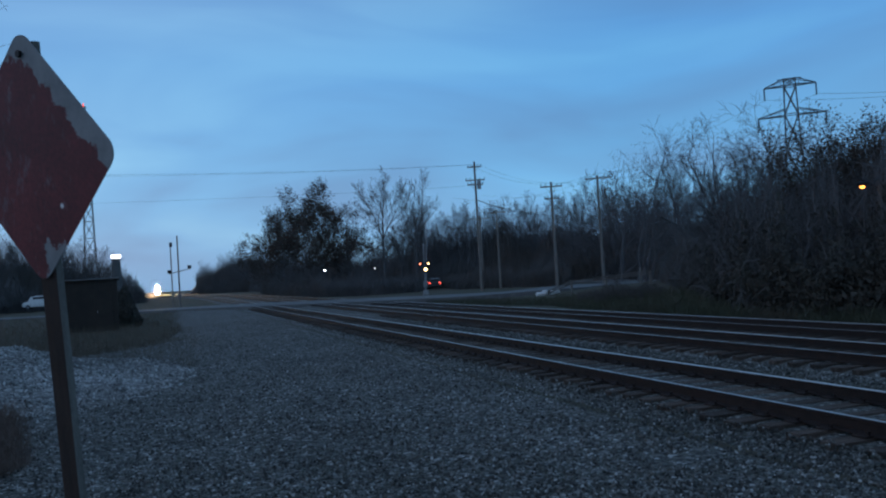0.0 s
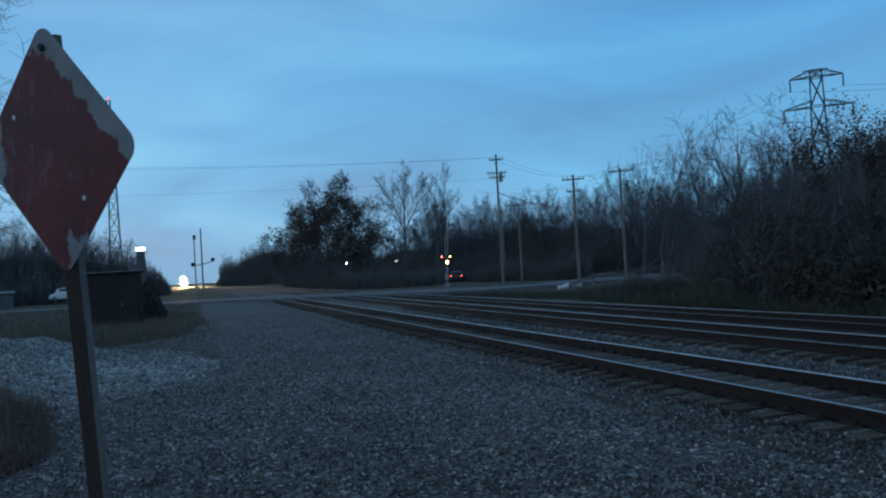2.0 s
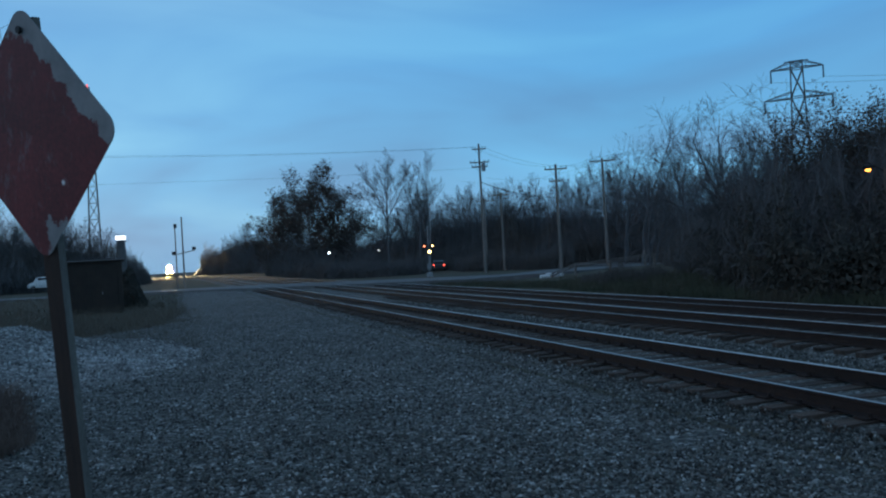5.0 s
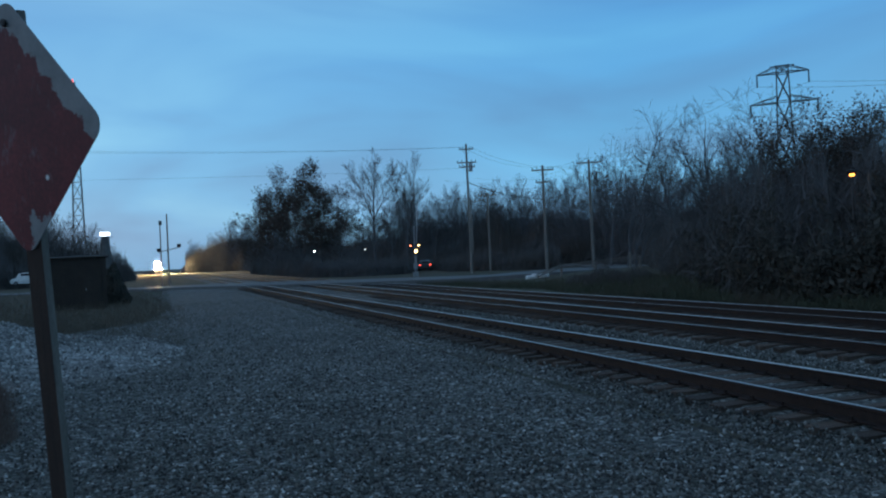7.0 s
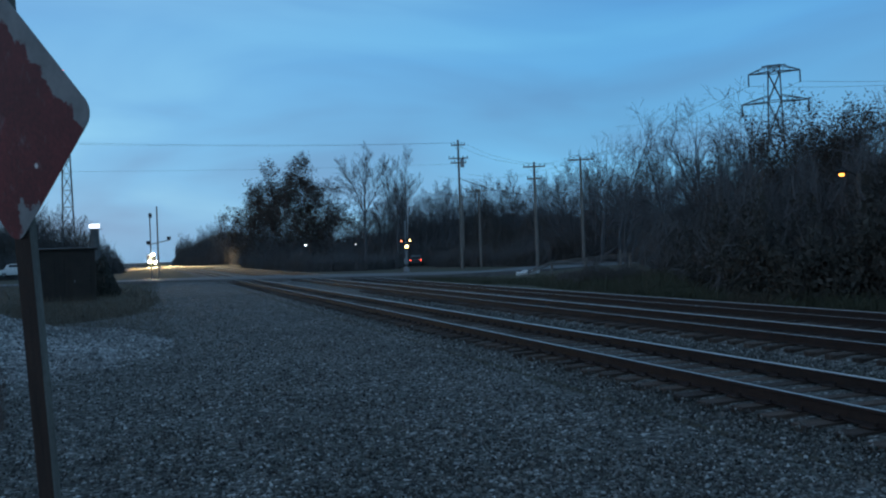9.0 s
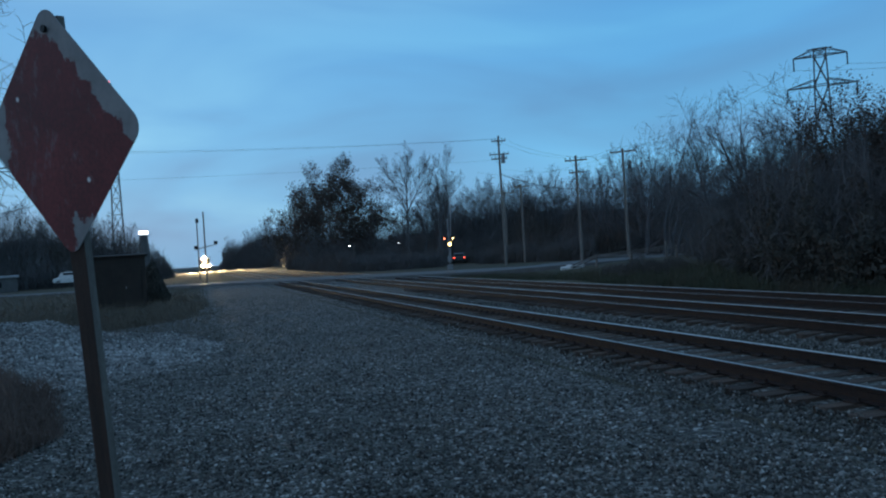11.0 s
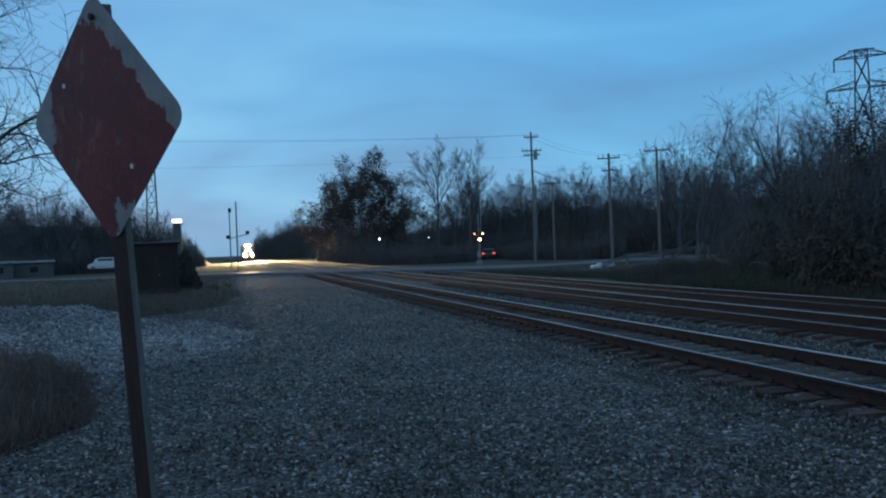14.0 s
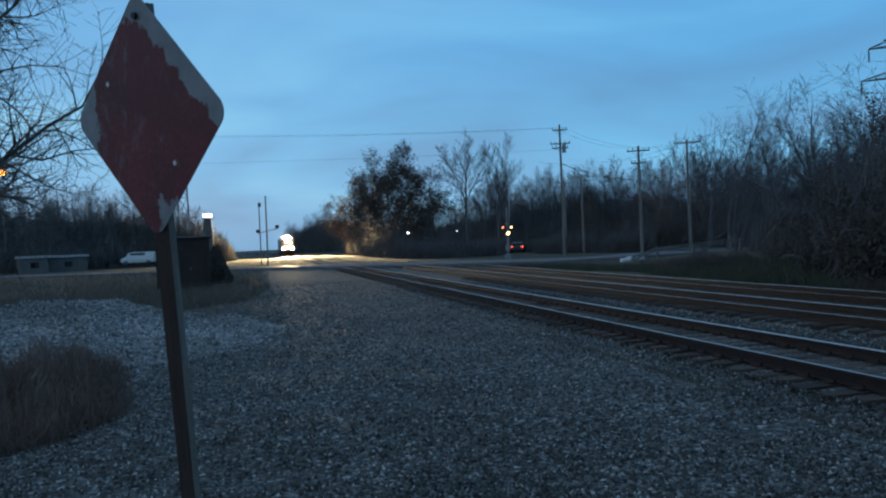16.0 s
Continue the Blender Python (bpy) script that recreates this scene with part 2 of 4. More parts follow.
def yard(x, y):
    return 0.035 * noise.noise(Vector((x * 0.6, y * 0.6, 0))) + 0.015 * noise.noise(Vector((x * 2.2, y * 2.2, 5))) - 0.3 * smooth(0.5, -2.5, x - edge_of_yard(y))


sheet("gravel_yard", gx, gy, yard, M_GRAVEL, "dark grey crushed stone yard beside the tracks", "gravel yard")

# ---- railway tracks ----
TRACKS = [("track_1", 7.75, 0.2), ("track_2", 12.03, 0.2), ("track_3", 16.1, 0.1)]
YS = [-60 + 20 * i for i in range(0, 11)] + [150 + 10 * i for i in range(1, 9)] + [260, 320, 400, 520, 700]
PROFILE = [(-0.07, 0), (0.07, 0), (0.07, 0.012), (0.012, 0.03), (0.012, 0.125), (0.034, 0.135), (0.034, 0.163), (0.026, 0.17), (-0.020, 0.17), (-0.034, 0.163),
           (-0.034, 0.135), (-0.012, 0.125), (-0.012, 0.03), (-0.07, 0.012)]


def rail_mesh(x0, top, worn):
    verts, faces, idx = [], [], []
    n = len(PROFILE)
    for y in YS:
        for px, pz in PROFILE:
            verts.append((x0 + shift(y) + px, y, top - 0.17 + pz))
    for j in range(len(YS) - 1):
        for i in range(n):
            k = (i + 1) % n
            faces.append((j * n + i, j * n + k, (j + 1) * n + k, (j + 1) * n + i))
            idx.append(1 if i in (7, worn) else 0)
    return mesh_of("rail", verts, faces, [M_RUST, M_HEAD], idx)


def tie_mesh():
    bm = bmesh.new()
    box(bm, 0, 0, 0, 2.6, 0.23, 0.18, bevel=0.012)
    for vtx in bm.verts:
        vtx.co += Vector((random.uniform(-0.02, 0.02), random.uniform(-0.012, 0.012), random.uniform(-0.008, 0.008)))
    me = bpy.data.meshes.new("tie")
    bm.to_mesh(me)
    bm.free()
    me.materials.append(M_TIE)
    return me


def ballast(x0, top):
    """Crowned stone bed along one track."""
    prof = [(-2.2, -0.2), (-1.65, -0.11), (-1.4, -0.085), (-1.0, -0.015), (-0.4, 0.0), (0.0, 0.005), (0.4, 0.0), (1.0, -0.015), (1.4, -0.085), (1.65, -0.11), (2.2, -0.2)]
    ys = [-60 + 1.5 * i for i in range(0, 120)] + [125, 135, 150, 170, 190, 210, 240, 300, 400, 550, 700]
    verts, faces = [], []
    n = len(prof)
    for y in ys:
        for px, pz in prof:
            wob = 0.05 * noise.noise(Vector((x0 + px, y * 0.7, px)))
            verts.append((x0 + shift(y) + px + wob, y, top - 0.19 + pz + 0.4 * wob))
    for j in range(len(ys) - 1):
        for i in range(n - 1):
            faces.append((j * n + i, j * n + i + 1, (j + 1) * n + i + 1, (j + 1) * n + i))
    return mesh_of("ballast", verts, faces, M_GRAVEL)


def plate_mesh():
    bm = bmesh.new()
    box(bm, 0, 0, 0, 0.36, 0.19, 0.02)
    for sx in (-1, 1):
        box(bm, sx * 0.09, 0.05 * sx, 0.025, 0.03, 0.03, 0.05)
    me = bpy.data.meshes.new("tie_plate")
    bm.to_mesh(me)
    bm.free()
    me.materials.append(M_RUST)
    return me


TIES, PLATE = [tie_mesh() for _ in range(5)], plate_mesh()
for name, cx, top in TRACKS:
    tr = tagged(new(name), "straight railway track with rusty rails and polished rail heads on timber ties", "railway track", "parallel tracks", "structure")
    for side in (-0.7525, 0.7525):
        ob = new("rail", rail_mesh(cx + side, top, 6 if side < 0 else 8))
        ob.parent = tr
        tagged(ob, "rusty steel rail with a bright worn head")
    bed = new("ballast", ballast(cx, top))
    bed.parent = tr
    tagged(bed, "grey crushed stone ballast bed")
    last = {"track_1": 75, "track_2": 45, "track_3": 30}[name]
    first = 2 if name == "track_1" else 6
    y = first
    while y < last:
        ob = new("tie", random.choice(TIES))
        ob.parent = tr
        ob.matrix_basis = pose(cx + random.uniform(-0.06, 0.06), y, top - 0.17 - 0.095, 0, random.uniform(-0.4, 0.4), random.uniform(-1.5, 1.5))
        if name == "track_1" and y < 40:
            for side in (-0.7525, 0.7525):
                pl = new("tie_plate", PLATE)
                pl.parent = tr
                pl.matrix_basis = pose(cx + side, y, top - 0.162)
        y += 0.52 + random.uniform(-0.02, 0.02)

# ---- loose stones ----
def scatter(name, count, place, size, mat, label):
    base = np.array([(1, 0, 0), (-1, 0, 0), (0, 1, 0), (0, -1, 0), (0, 0, 1), (0, 0, -1)], float)
    tris = np.array([(0, 2, 4), (2, 1, 4), (1, 3, 4), (3, 0, 4), (2, 0, 5), (1, 2, 5), (3, 1, 5), (0, 3, 5)])
    rng = np.random.default_rng(4)
    pts = place(rng, count)
    count = len(pts)
    s = rng.uniform(*size, (count, 1, 1)) * rng.uniform(0.55, 1.25, (count, 1, 3)) * rng.uniform(0.7, 1.2, (count, 6, 1))
    a = rng.uniform(0, 6.28, count)
    tilt = rng.normal(0, 0.5, count)
    loc = base[None] * s
    ca, sa, ct, st = np.cos(a)[:, None], np.sin(a)[:, None], np.cos(tilt)[:, None], np.sin(tilt)[:, None]
    y1 = loc[..., 1] * ct - loc[..., 2] * st
    z1 = loc[..., 1] * st + loc[..., 2] * ct
    out = np.stack([loc[..., 0] * ca - y1 * sa, loc[..., 0] * sa + y1 * ca, z1], -1) + pts[:, None]
    faces = (tris[None] + 6 * np.arange(count)[:, None, None]).reshape(-1, 3)
    return tagged(new(name, mesh_of(name, out.reshape(-1, 3).tolist(), faces.tolist(), mat)), label, "gravel", kind="stuff")


def yard_places(rng, n):
    d = 5.5 + 44 * rng.random(n) ** 2.1
    a = np.radians(rng.uniform(-18, 52, n))
    x, y = d * np.sin(a), d * np.cos(a)
    keep = x < 6.55
    x, y = x[keep], y[keep]
    z = np.array([yard(u, w) for u, w in zip(x, y)])
    return np.stack([x, y, z + 0.006], -1)


scatter("yard_stones", 95000, yard_places, (0.010, 0.028), M_STONE, "loose broken grey stones strewn over the yard")


def bed_places(rng, n):
    y = 5 + 35 * rng.random(n) ** 1.6
    lane = rng.integers(0, 3, n)
    x = np.where(lane == 0, rng.uniform(6.2, 9.3, n), np.where(lane == 1, rng.uniform(9.2, 10.6, n), rng.uniform(13.2, 14.8, n)))
    off = np.abs(x - 7.75)
    z = np.where(lane == 0, np.where(off < 1.2, -0.03, -0.03 - 0.14 * (off - 1.2)), np.where(lane == 1, -0.06, -0.1)) + rng.uniform(-0.01, 0.02, n)
    keep = (np.abs(off - 0.7525) > 0.1)
    return np.stack([x, y, z], -1)[keep]


scatter("ballast_stones", 32000, bed_places, (0.011, 0.028), M_STONE, "loose broken grey stones between and beside the rails")


# ---- level crossing road ----
def ribbon(name, pts, width, z, mat, label, category, thick=0.45):
    bm = bmesh.new()
    rows = []
    for i, (x, y) in enumerate(pts):
        a, b = pts[max(0, i - 1)], pts[min(len(pts) - 1, i + 1)]
        d = Vector((b[0] - a[0], b[1] - a[1])).normalized()
        nx, ny = -d.y, d.x
        zz = z(x, y)
        rows.append([bm.verts.new((x + s * nx * width / 2, y + s * ny * width / 2, zz + dz)) for s, dz in ((-1, -thick), (-0.97, 0), (-0.5, 0.02), (0, 0.03), (0.5, 0.02), (0.97, 0), (1, -thick))])
    for r, q in zip(rows, rows[1:]):
        for i in range(6):
            bm.faces.new((r[i], q[i], q[i + 1], r[i + 1]))
    bmesh.ops.recalc_face_normals(bm, faces=bm.faces)
    return tagged(part(name, bm, mat), label, category, kind="structure")


ribbon("road", [(-60, 128), (-30, 112), (-12, 101), (-2, 93), (6.3, 84), (12, 76.5), (18, 69.5), (24, 63), (29, 60.5), (34, 61), (40, 64.5), (46, 72), (50, 82), (53, 95), (56, 112)], 8.6,
       lambda x, y: 0.03 + 0.185 * smooth(-12, 5, x) * smooth(34, 19, x) + (max(0, relief(x, y) + 0.14) if x > 20 else 0), M_ASPHALT, "worn grey asphalt road crossing the tracks on the skew", "road")


# ---- trees ----
def limbs(rng, height, r0, levels, counts, spread, lean=0.0, bare=0.25, sides=(6, 4, 3, 3), thin=0.006, wander=0.12, rise=0.35, leafy=0, leaf=0.16, droop=0.0, forks=1, split=0.0, fan=0.26, reach=0.52, tuft=2.6):
    """A branching tree: prisms for limbs and small quads for leaves."""
    verts, faces, idx = [], [], []

    def tube(pts, rads, k):
        base = len(verts)
        for i, (p, r) in enumerate(zip(pts, rads)):
            d = pts[min(i + 1, len(pts) - 1)] - pts[max(i - 1, 0)]
            d = d / (np.linalg.norm(d) + 1e-9)
            u = np.cross(d, (0.31, 0.95, 0.05))
            u /= np.linalg.norm(u) + 1e-9
            w = np.cross(d, u)
            for a in range(k):
                c, s = math.cos(6.283 * a / k), math.sin(6.283 * a / k)
                verts.append(p + r * (c * u + s * w))
        for i in range(len(pts) - 1):
            for a in range(k):
                b = (a + 1) % k
                faces.append((base + i * k + a, base + i * k + b, base + (i + 1) * k + b, base + (i + 1) * k + a))
                idx.append(2 if k < sides[0] else 0)

    def leaves(p, n, rad):
        for _ in range(n):
            c = p + rng.normal(0, rad, 3)
            u, w = rng.normal(0, 1, 3), rng.normal(0, 1, 3)
            u *= leaf * rng.uniform(0.5, 1.2) / np.linalg.norm(u)
            w *= leaf * rng.uniform(0.4, 0.9) / np.linalg.norm(w)
            b = len(verts)
            verts.extend((c - u - 0.3 * w, c + 0.5 * w, c + u + 0.2 * w, c - 0.8 * w))
            faces.append((b, b + 1, b + 2, b + 3))
            idx.append(1)

    def grow(p, d, length, r, lev):
        seg = (9, 6, 4, 2)[lev]
        pts, rads = [p], [r]
        dirs = []
        for i in range(seg):
            d = d + rng.normal(0, wander * (1 + 0.4 * lev), 3)
            d[2] += rise * 0.12 if lev else 0.05
            d[2] -= droop * lev * 0.1
            d /= np.linalg.norm(d)
            p = p + d * length / seg
            pts.append(p)
            rads.append(max(thin, r * (1 - 0.85 * (i + 1) / seg)))
            dirs.append(d)
        tube(pts, rads, sides[lev])
        if leafy and lev >= 2:
            n = max(1, int(leafy * min(1.6, length / 1.1)))
            leaves(pts[-1], n, leaf * tuft)
            leaves(pts[len(pts) // 2], n // 2, leaf * tuft * 0.85)
        if lev + 1 >= levels:
            return
        n = counts[lev]
        for c in range(n):
            f = (bare if lev == 0 else 0.2) + (1 - (bare if lev == 0 else 0.2)) * (c + rng.random()) / n
            i = min(seg - 1, int(f * seg))
            at = pts[i] + (pts[i + 1] - pts[i]) * (f * seg - i)
            d0 = dirs[i]
            side = rng.normal(0, 1, 3)
            side -= d0 * side.dot(d0)
            side /= np.linalg.norm(side)
            ang = spread * rng.uniform(0.7, 1.25)
            nd = d0 * math.cos(ang) + side * math.sin(ang)
            ln = length * (reach if lev == 0 else 0.55) * (1.15 - 0.65 * f) * rng.uniform(0.7, 1.2)
            grow(at, nd, ln, max(thin * 1.3, rads[i] * 0.55), lev + 1)

    if split:
        foot, head = np.array([0, 0, -0.2]), np.array([0.15, 0.0, split * height])
        tube([foot, (foot + head) / 2 + rng.normal(0, 0.05, 3), head], [r0, r0 * 0.85, r0 * 0.75], sides[0])
        for k in range(forks):
            a = 6.283 * k / forks + rng.uniform(-0.4, 0.4)
            d = np.array([fan * math.cos(a), fan * math.sin(a), 1.0]) * rng.uniform(0.9, 1.1)
            grow(head, d / np.linalg.norm(d), height * (1 - split) * rng.uniform(0.8, 1.02), r0 * 0.5, 0)
        return np.array(verts), faces, idx
    for k in range(forks):
        d = np.array([lean + (rng.normal(0, 0.18) if forks > 1 else 0), rng.normal(0, 0.12) if forks > 1 else 0, 1.0])
        grow(np.array([rng.normal(0, 0.2) if forks > 1 else 0, 0.0, -0.2]), d / np.linalg.norm(d), height * (1 if k == 0 else rng.uniform(0.7, 0.95)), r0, 0)
    return np.array(verts), faces, idx


def tree(name, x, y, geo, label, mats, z=0.0, turn=0.0, group=""):
    """A tree thing: trunk with limbs, and a crown where it has leaves."""
    verts, faces, idx = geo
    root = thing(name, x, y, z, turn, label, "tree", group)
    for nm, which, mat in (("trunk", 0, mats[0]), ("branchwork", 2, mats[0]), ("crown", 1, mats[1])):
        fs = [f for f, i in zip(faces, idx) if i == which]
        if fs:
            used = np.unique(np.concatenate([np.array(f) for f in fs]))
            back = {int(o): k for k, o in enumerate(used)}
            ob = new(nm, mesh_of(nm, verts[used].tolist(), [[back[int(q)] for q in f] for f in fs], mat))
            ob.parent = root
    return root


def rngs(seed):
    return np.random.default_rng(seed)


for a, dist, h, seed, lv, leaves_of, label in [(9.4, 130, 14.6, 15, 8, 0.175, "broad dark tree still holding withered leaves beyond the crossing"), (7.5, 166, 15.0, 18, 3, 0.2, "dark tree still holding withered leaves"),
                                               (11.7, 129, 12.4, 12, 3, 0.16, "slim dark tree with a thin crown of withered leaves"), (5.8, 207, 15.8, 13, 5, 0.23, "low spreading tree with dark withered leaves"),
                                               (10.5, 133, 13.2, 16, 5, 0.165, "thin dark tree with some withered leaves")]:
    x, y = polar(a, dist)
    tree("leafy_tree", x, y, limbs(rngs(seed), h, 0.24, 4, (19, 9, 6), 0.9, bare=0.12, leafy=lv + 2, leaf=leaves_of, rise=0.6, wander=0.11, thin=0.008, tuft=1.7), label, (M_WOODS, M_LEAF), -0.2, group="leafy trees by the crossing")
for k, (a, dist, h, seed) in enumerate([(14.05, 128, 17.7, 25), (16.25, 130, 16.4, 22), (15.2, 134, 11.0, 23), (16.6, 133, 12.5, 27)]):
    x, y = polar(a, dist)
    tree("bare_tree", x, y, limbs(rngs(seed), h, 0.21, 4, (11, 8, 6), 0.58, bare=0.12, rise=0.45, wander=0.075, forks=(4, 3, 3, 3)[k], split=(0.45, 0.4, 0.3, 0.3)[k], thin=0.009, fan=(0.36, 0.26, 0.3, 0.3)[k]),
         "tall slender bare tree with upswept limbs", (M_WOODS, M_LEAF), -0.2, group="bare trees by the crossing")

# woods: far trees and undergrowth, one object each
KINDS = [limbs(rngs(40 + i), 1.0, 0.012, 4, (13, 8, 5), 0.7, bare=0.25, rise=0.35, wander=0.13, sides=(4, 3, 3, 3), thin=0.0010) for i in range(6)]


def woods(name, spots, mats, label):
    vs, fs, base = [], [], 0
    for (x, y, z, h, spread, turn, k) in spots:
        v, f, _ = KINDS[k]
        c, s = math.cos(turn), math.sin(turn)
        w = np.stack([(v[:, 0] * c - v[:, 1] * s) * h * spread + x, (v[:, 0] * s + v[:, 1] * c) * h * spread + y, v[:, 2] * h + z], -1)
        vs.append(w)
        fs.append(np.array(f) + base)
        base += len(w)
    return tagged(new(name, mesh_of(name, np.concatenate(vs).tolist(), np.concatenate(fs).tolist(), mats)), label, "woods", kind="stuff")


def belt(rng, n, outline, depth, base=-0.2):
    """Trees along a line of sight: outline rows of azimuth, distance and height."""
    az = [o[0] for o in outline]
    out = []
    for _ in range(n):
        a = rng.uniform(az[0], az[-1])
        d = np.interp(a, az, [o[1] for o in outline]) + rng.uniform(0, depth)
        h = np.interp(a, az, [o[2] for o in outline]) * rng.uniform(0.72, 1.04)
        x, y = polar(a, d)
        out.append((x, y, base, h, rng.uniform(0.7, 1.1), rng.uniform(0, 6.28), int(rng.integers(0, 6))))
    return out


woods("far_woods", belt(rngs(7), 235, [(1.7, 350, 14), (3, 345, 16), (5, 330, 18.5), (6.5, 230, 15), (9, 170, 12.5), (14, 165, 13), (18, 150, 14.8), (21, 146, 15), (24, 140, 14.8), (28, 118, 14.8), (31, 100, 14.2), (35, 92, 13.5), (40, 90, 14), (48, 90, 14)], 35),
      M_WOODS, "dense dark leafless woods behind the crossing")
woods("west_woods", belt(rngs(8), 80, [(-26, 150, 15.5), (-14, 150, 15.5), (-8, 160, 15.5), (-4.5, 165, 13.5), (-2.2, 175, 7.5), (-1.6, 190, 4)], 30), M_WOODS, "dark leafless woods west of the tracks")


def thicket(name, rng, n, outline, depth, mat, label, leaf=0.5, base=0.0, blade=0.0, low=0.3):
    """Undergrowth: twigs and withered leaves packed along a line, uneven on top."""
    vs, fs = [], []
    az = [o[0] for o in outline]
    a = rng.uniform(az[0], az[-1], n)
    d0 = np.interp(a, az, [o[1] for o in outline])
    d = d0 + depth * rng.random(n) ** 1.5
    cap = np.interp(a, az, [o[2] for o in outline])
    lump = np.array([0.75 + 0.45 * noise.noise(Vector((u * 0.6, w * 0.05, 1.0))) + 0.2 * noise.noise(Vector((u * 2.5, w * 0.1, 7.0))) for u, w in zip(a, d)])
    lump *= low + (1 - low) * np.clip((d - d0) / (0.35 * depth), 0, 1)
    z = base + cap * lump * rng.random(n) ** 0.8
    x, y = d * np.sin(np.radians(a)), d * np.cos(np.radians(a))
    c = np.stack([x, y, z], -1)[:, None]
    size = leaf * (0.5 + rng.random((n, 1, 1))) * np.array([1.0])
    if blade:
        way = rng.normal(0, 0.45, (n, 1, 3)) + np.array([0, 0, 1.0])
        side = rng.normal(0, 1, (n, 1, 3))
        fork = rng.normal(0, 0.22, (n, 1, 3))
        pts = np.concatenate([c - way * size - side * size * blade, c - way * size + side * size * blade, c + (way + fork) * size], 1).reshape(-1, 3)
        faces = np.arange(3 * n).reshape(-1, 3)
    else:
        pts = (c + rng.normal(0, 1, (n, 4, 3)) * size * np.array([0.5, 0.5, 0.6])).reshape(-1, 3)
        faces = np.arange(4 * n).reshape(-1, 4)
    return tagged(new(name, mesh_of(name, pts.tolist(), faces.tolist(), mat)), label, "undergrowth", kind="stuff")


thicket("far_undergrowth", rngs(51), 190000, [(1.7, 345, 10), (3, 340, 12), (5, 325, 14), (6.5, 225, 10), (8, 160, 7), (14, 155, 8), (18, 145, 9.5), (24, 130, 9.5), (29, 112, 8), (33, 90, 7), (40, 84, 8.5), (48, 84, 10)], 40, M_UNDER,
        "dark tangled undergrowth below the leafless woods", 0.95, blade=0.03)
ridge = [(-40, 195, 12), (-26, 195, 12), (-14, 195, 11), (-8, 200, 9), (-4.5, 205, 7), (-2.2, 215, 3.5), (-1.2, 230, 0.2), (1.2, 380, 0.2), (2.0, 390, 6), (3.5, 385, 11), (5, 410, 15), (6.5, 340, 11), (9, 260, 6), (14, 210, 5.5), (19, 200, 9), (24, 190, 10), (29, 170, 8), (33, 150, 7.5), (40, 140, 9), (60, 140, 11)]
rv, rf = [], []
for k in range(len(ridge) - 1):
    for i in range(8):
        a, d, h = (ridge[k][m] + (ridge[k + 1][m] - ridge[k][m]) * i / 8 for m in range(3))
        h *= 1 + 0.12 * noise.noise(Vector((a * 1.7, 0, 3)))
        rv += [(*polar(a, d - 6), -0.5), (*polar(a, d - 2), h * 0.8), (*polar(a, d + 6), h), (*polar(a, d + 30), -0.5)]
rf = [(4 * i + j, 4 * i + 4 + j, 4 * i + 5 + j, 4 * i + 1 + j) for i in range(len(rv) // 4 - 1) for j in range(3)]
tagged(new("backdrop", mesh_of("backdrop", rv, rf, M_UNDER)), "low dark wooded rise behind the trees", "wooded rise", kind="structure")
thicket("crossing_brush", rngs(60), 60000, [(5.9, 192, 4.0), (7.4, 152, 3.4), (9.3, 121, 3.0), (10.2, 114, 2.7), (14, 107, 2.6), (16.2, 108, 2.5), (16.9, 129, 2.6), (18.2, 129, 2.6), (19, 113, 2.8), (24, 100, 3.0), (26.5, 97, 3.0)], 12, M_UNDER,
        "low dark brush along the far side of the road", 0.5, -0.15, blade=0.03, low=0.6)
thicket("west_undergrowth", rngs(52), 50000, [(-26, 148, 13), (-14, 150, 13), (-8, 155, 13), (-4.5, 160, 11.5), (-2.3, 170, 7), (-1.5, 185, 1.5)], 30, M_UNDER, "dark tangled undergrowth west of the tracks", 0.95, blade=0.03)

# near trees and brush east of the tracks
for k, (a, dist, h, seed, leafy) in enumerate([(39.6, 48, 9.6, 63, 0), (40.6, 42, 7.8, 32, 14), (42.6, 44, 7.5, 33, 15), (45.6, 40, 5.8, 34, 12), (48.6, 38, 5.2, 35, 12), (44.2, 46, 7.0, 39, 15), (34.8, 62, 9.0, 36, 0), (31.6, 68, 7.6, 41, 0), (36.2, 55, 9.0, 45, 0), (31.2, 82, 13.2, 37, 0), (29.9, 94, 13, 38, 0), (33.6, 74, 9.4, 46, 0), (38.0, 50, 8.4, 47, 0)]):
    x, y = polar(a, dist)
    tree("bare_tree" if not leafy else "leafy_tree", x, y, limbs(rngs(seed), h, 0.14, 4, (13, 7, 4), 0.75, bare=0.25, rise=0.35, leafy=leafy, leaf=0.085, forks=1 if k == 0 else 2),
         "bare crooked tree at the edge of the woods" if not leafy else "dark tree with the last withered leaves by the woods", (M_WOODS, M_LEAF), 0.3, group="trees east of the tracks")
thicket("east_brush", rngs(53), 120000, [(33.5, 52, 2.2), (35.5, 38, 3.4), (38, 31, 4.4), (42, 28, 5.4), (47, 27, 5.6), (56, 24, 5.2), (70, 22, 4.6)], 14, M_EVER, "dense dark brush close to the far track", 0.1, 0.0, low=0.45)
thicket("east_twigs", rngs(57), 42000, [(32.5, 56, 2.6), (35.5, 39, 4.0), (38, 32, 5.2), (42, 29, 6.8), (47, 28, 6.8), (56, 25, 6.3), (70, 23, 5.5)], 14, M_UNDER, "tangle of bare twigs in the brush by the far track", 0.7, 0.0, blade=0.02)
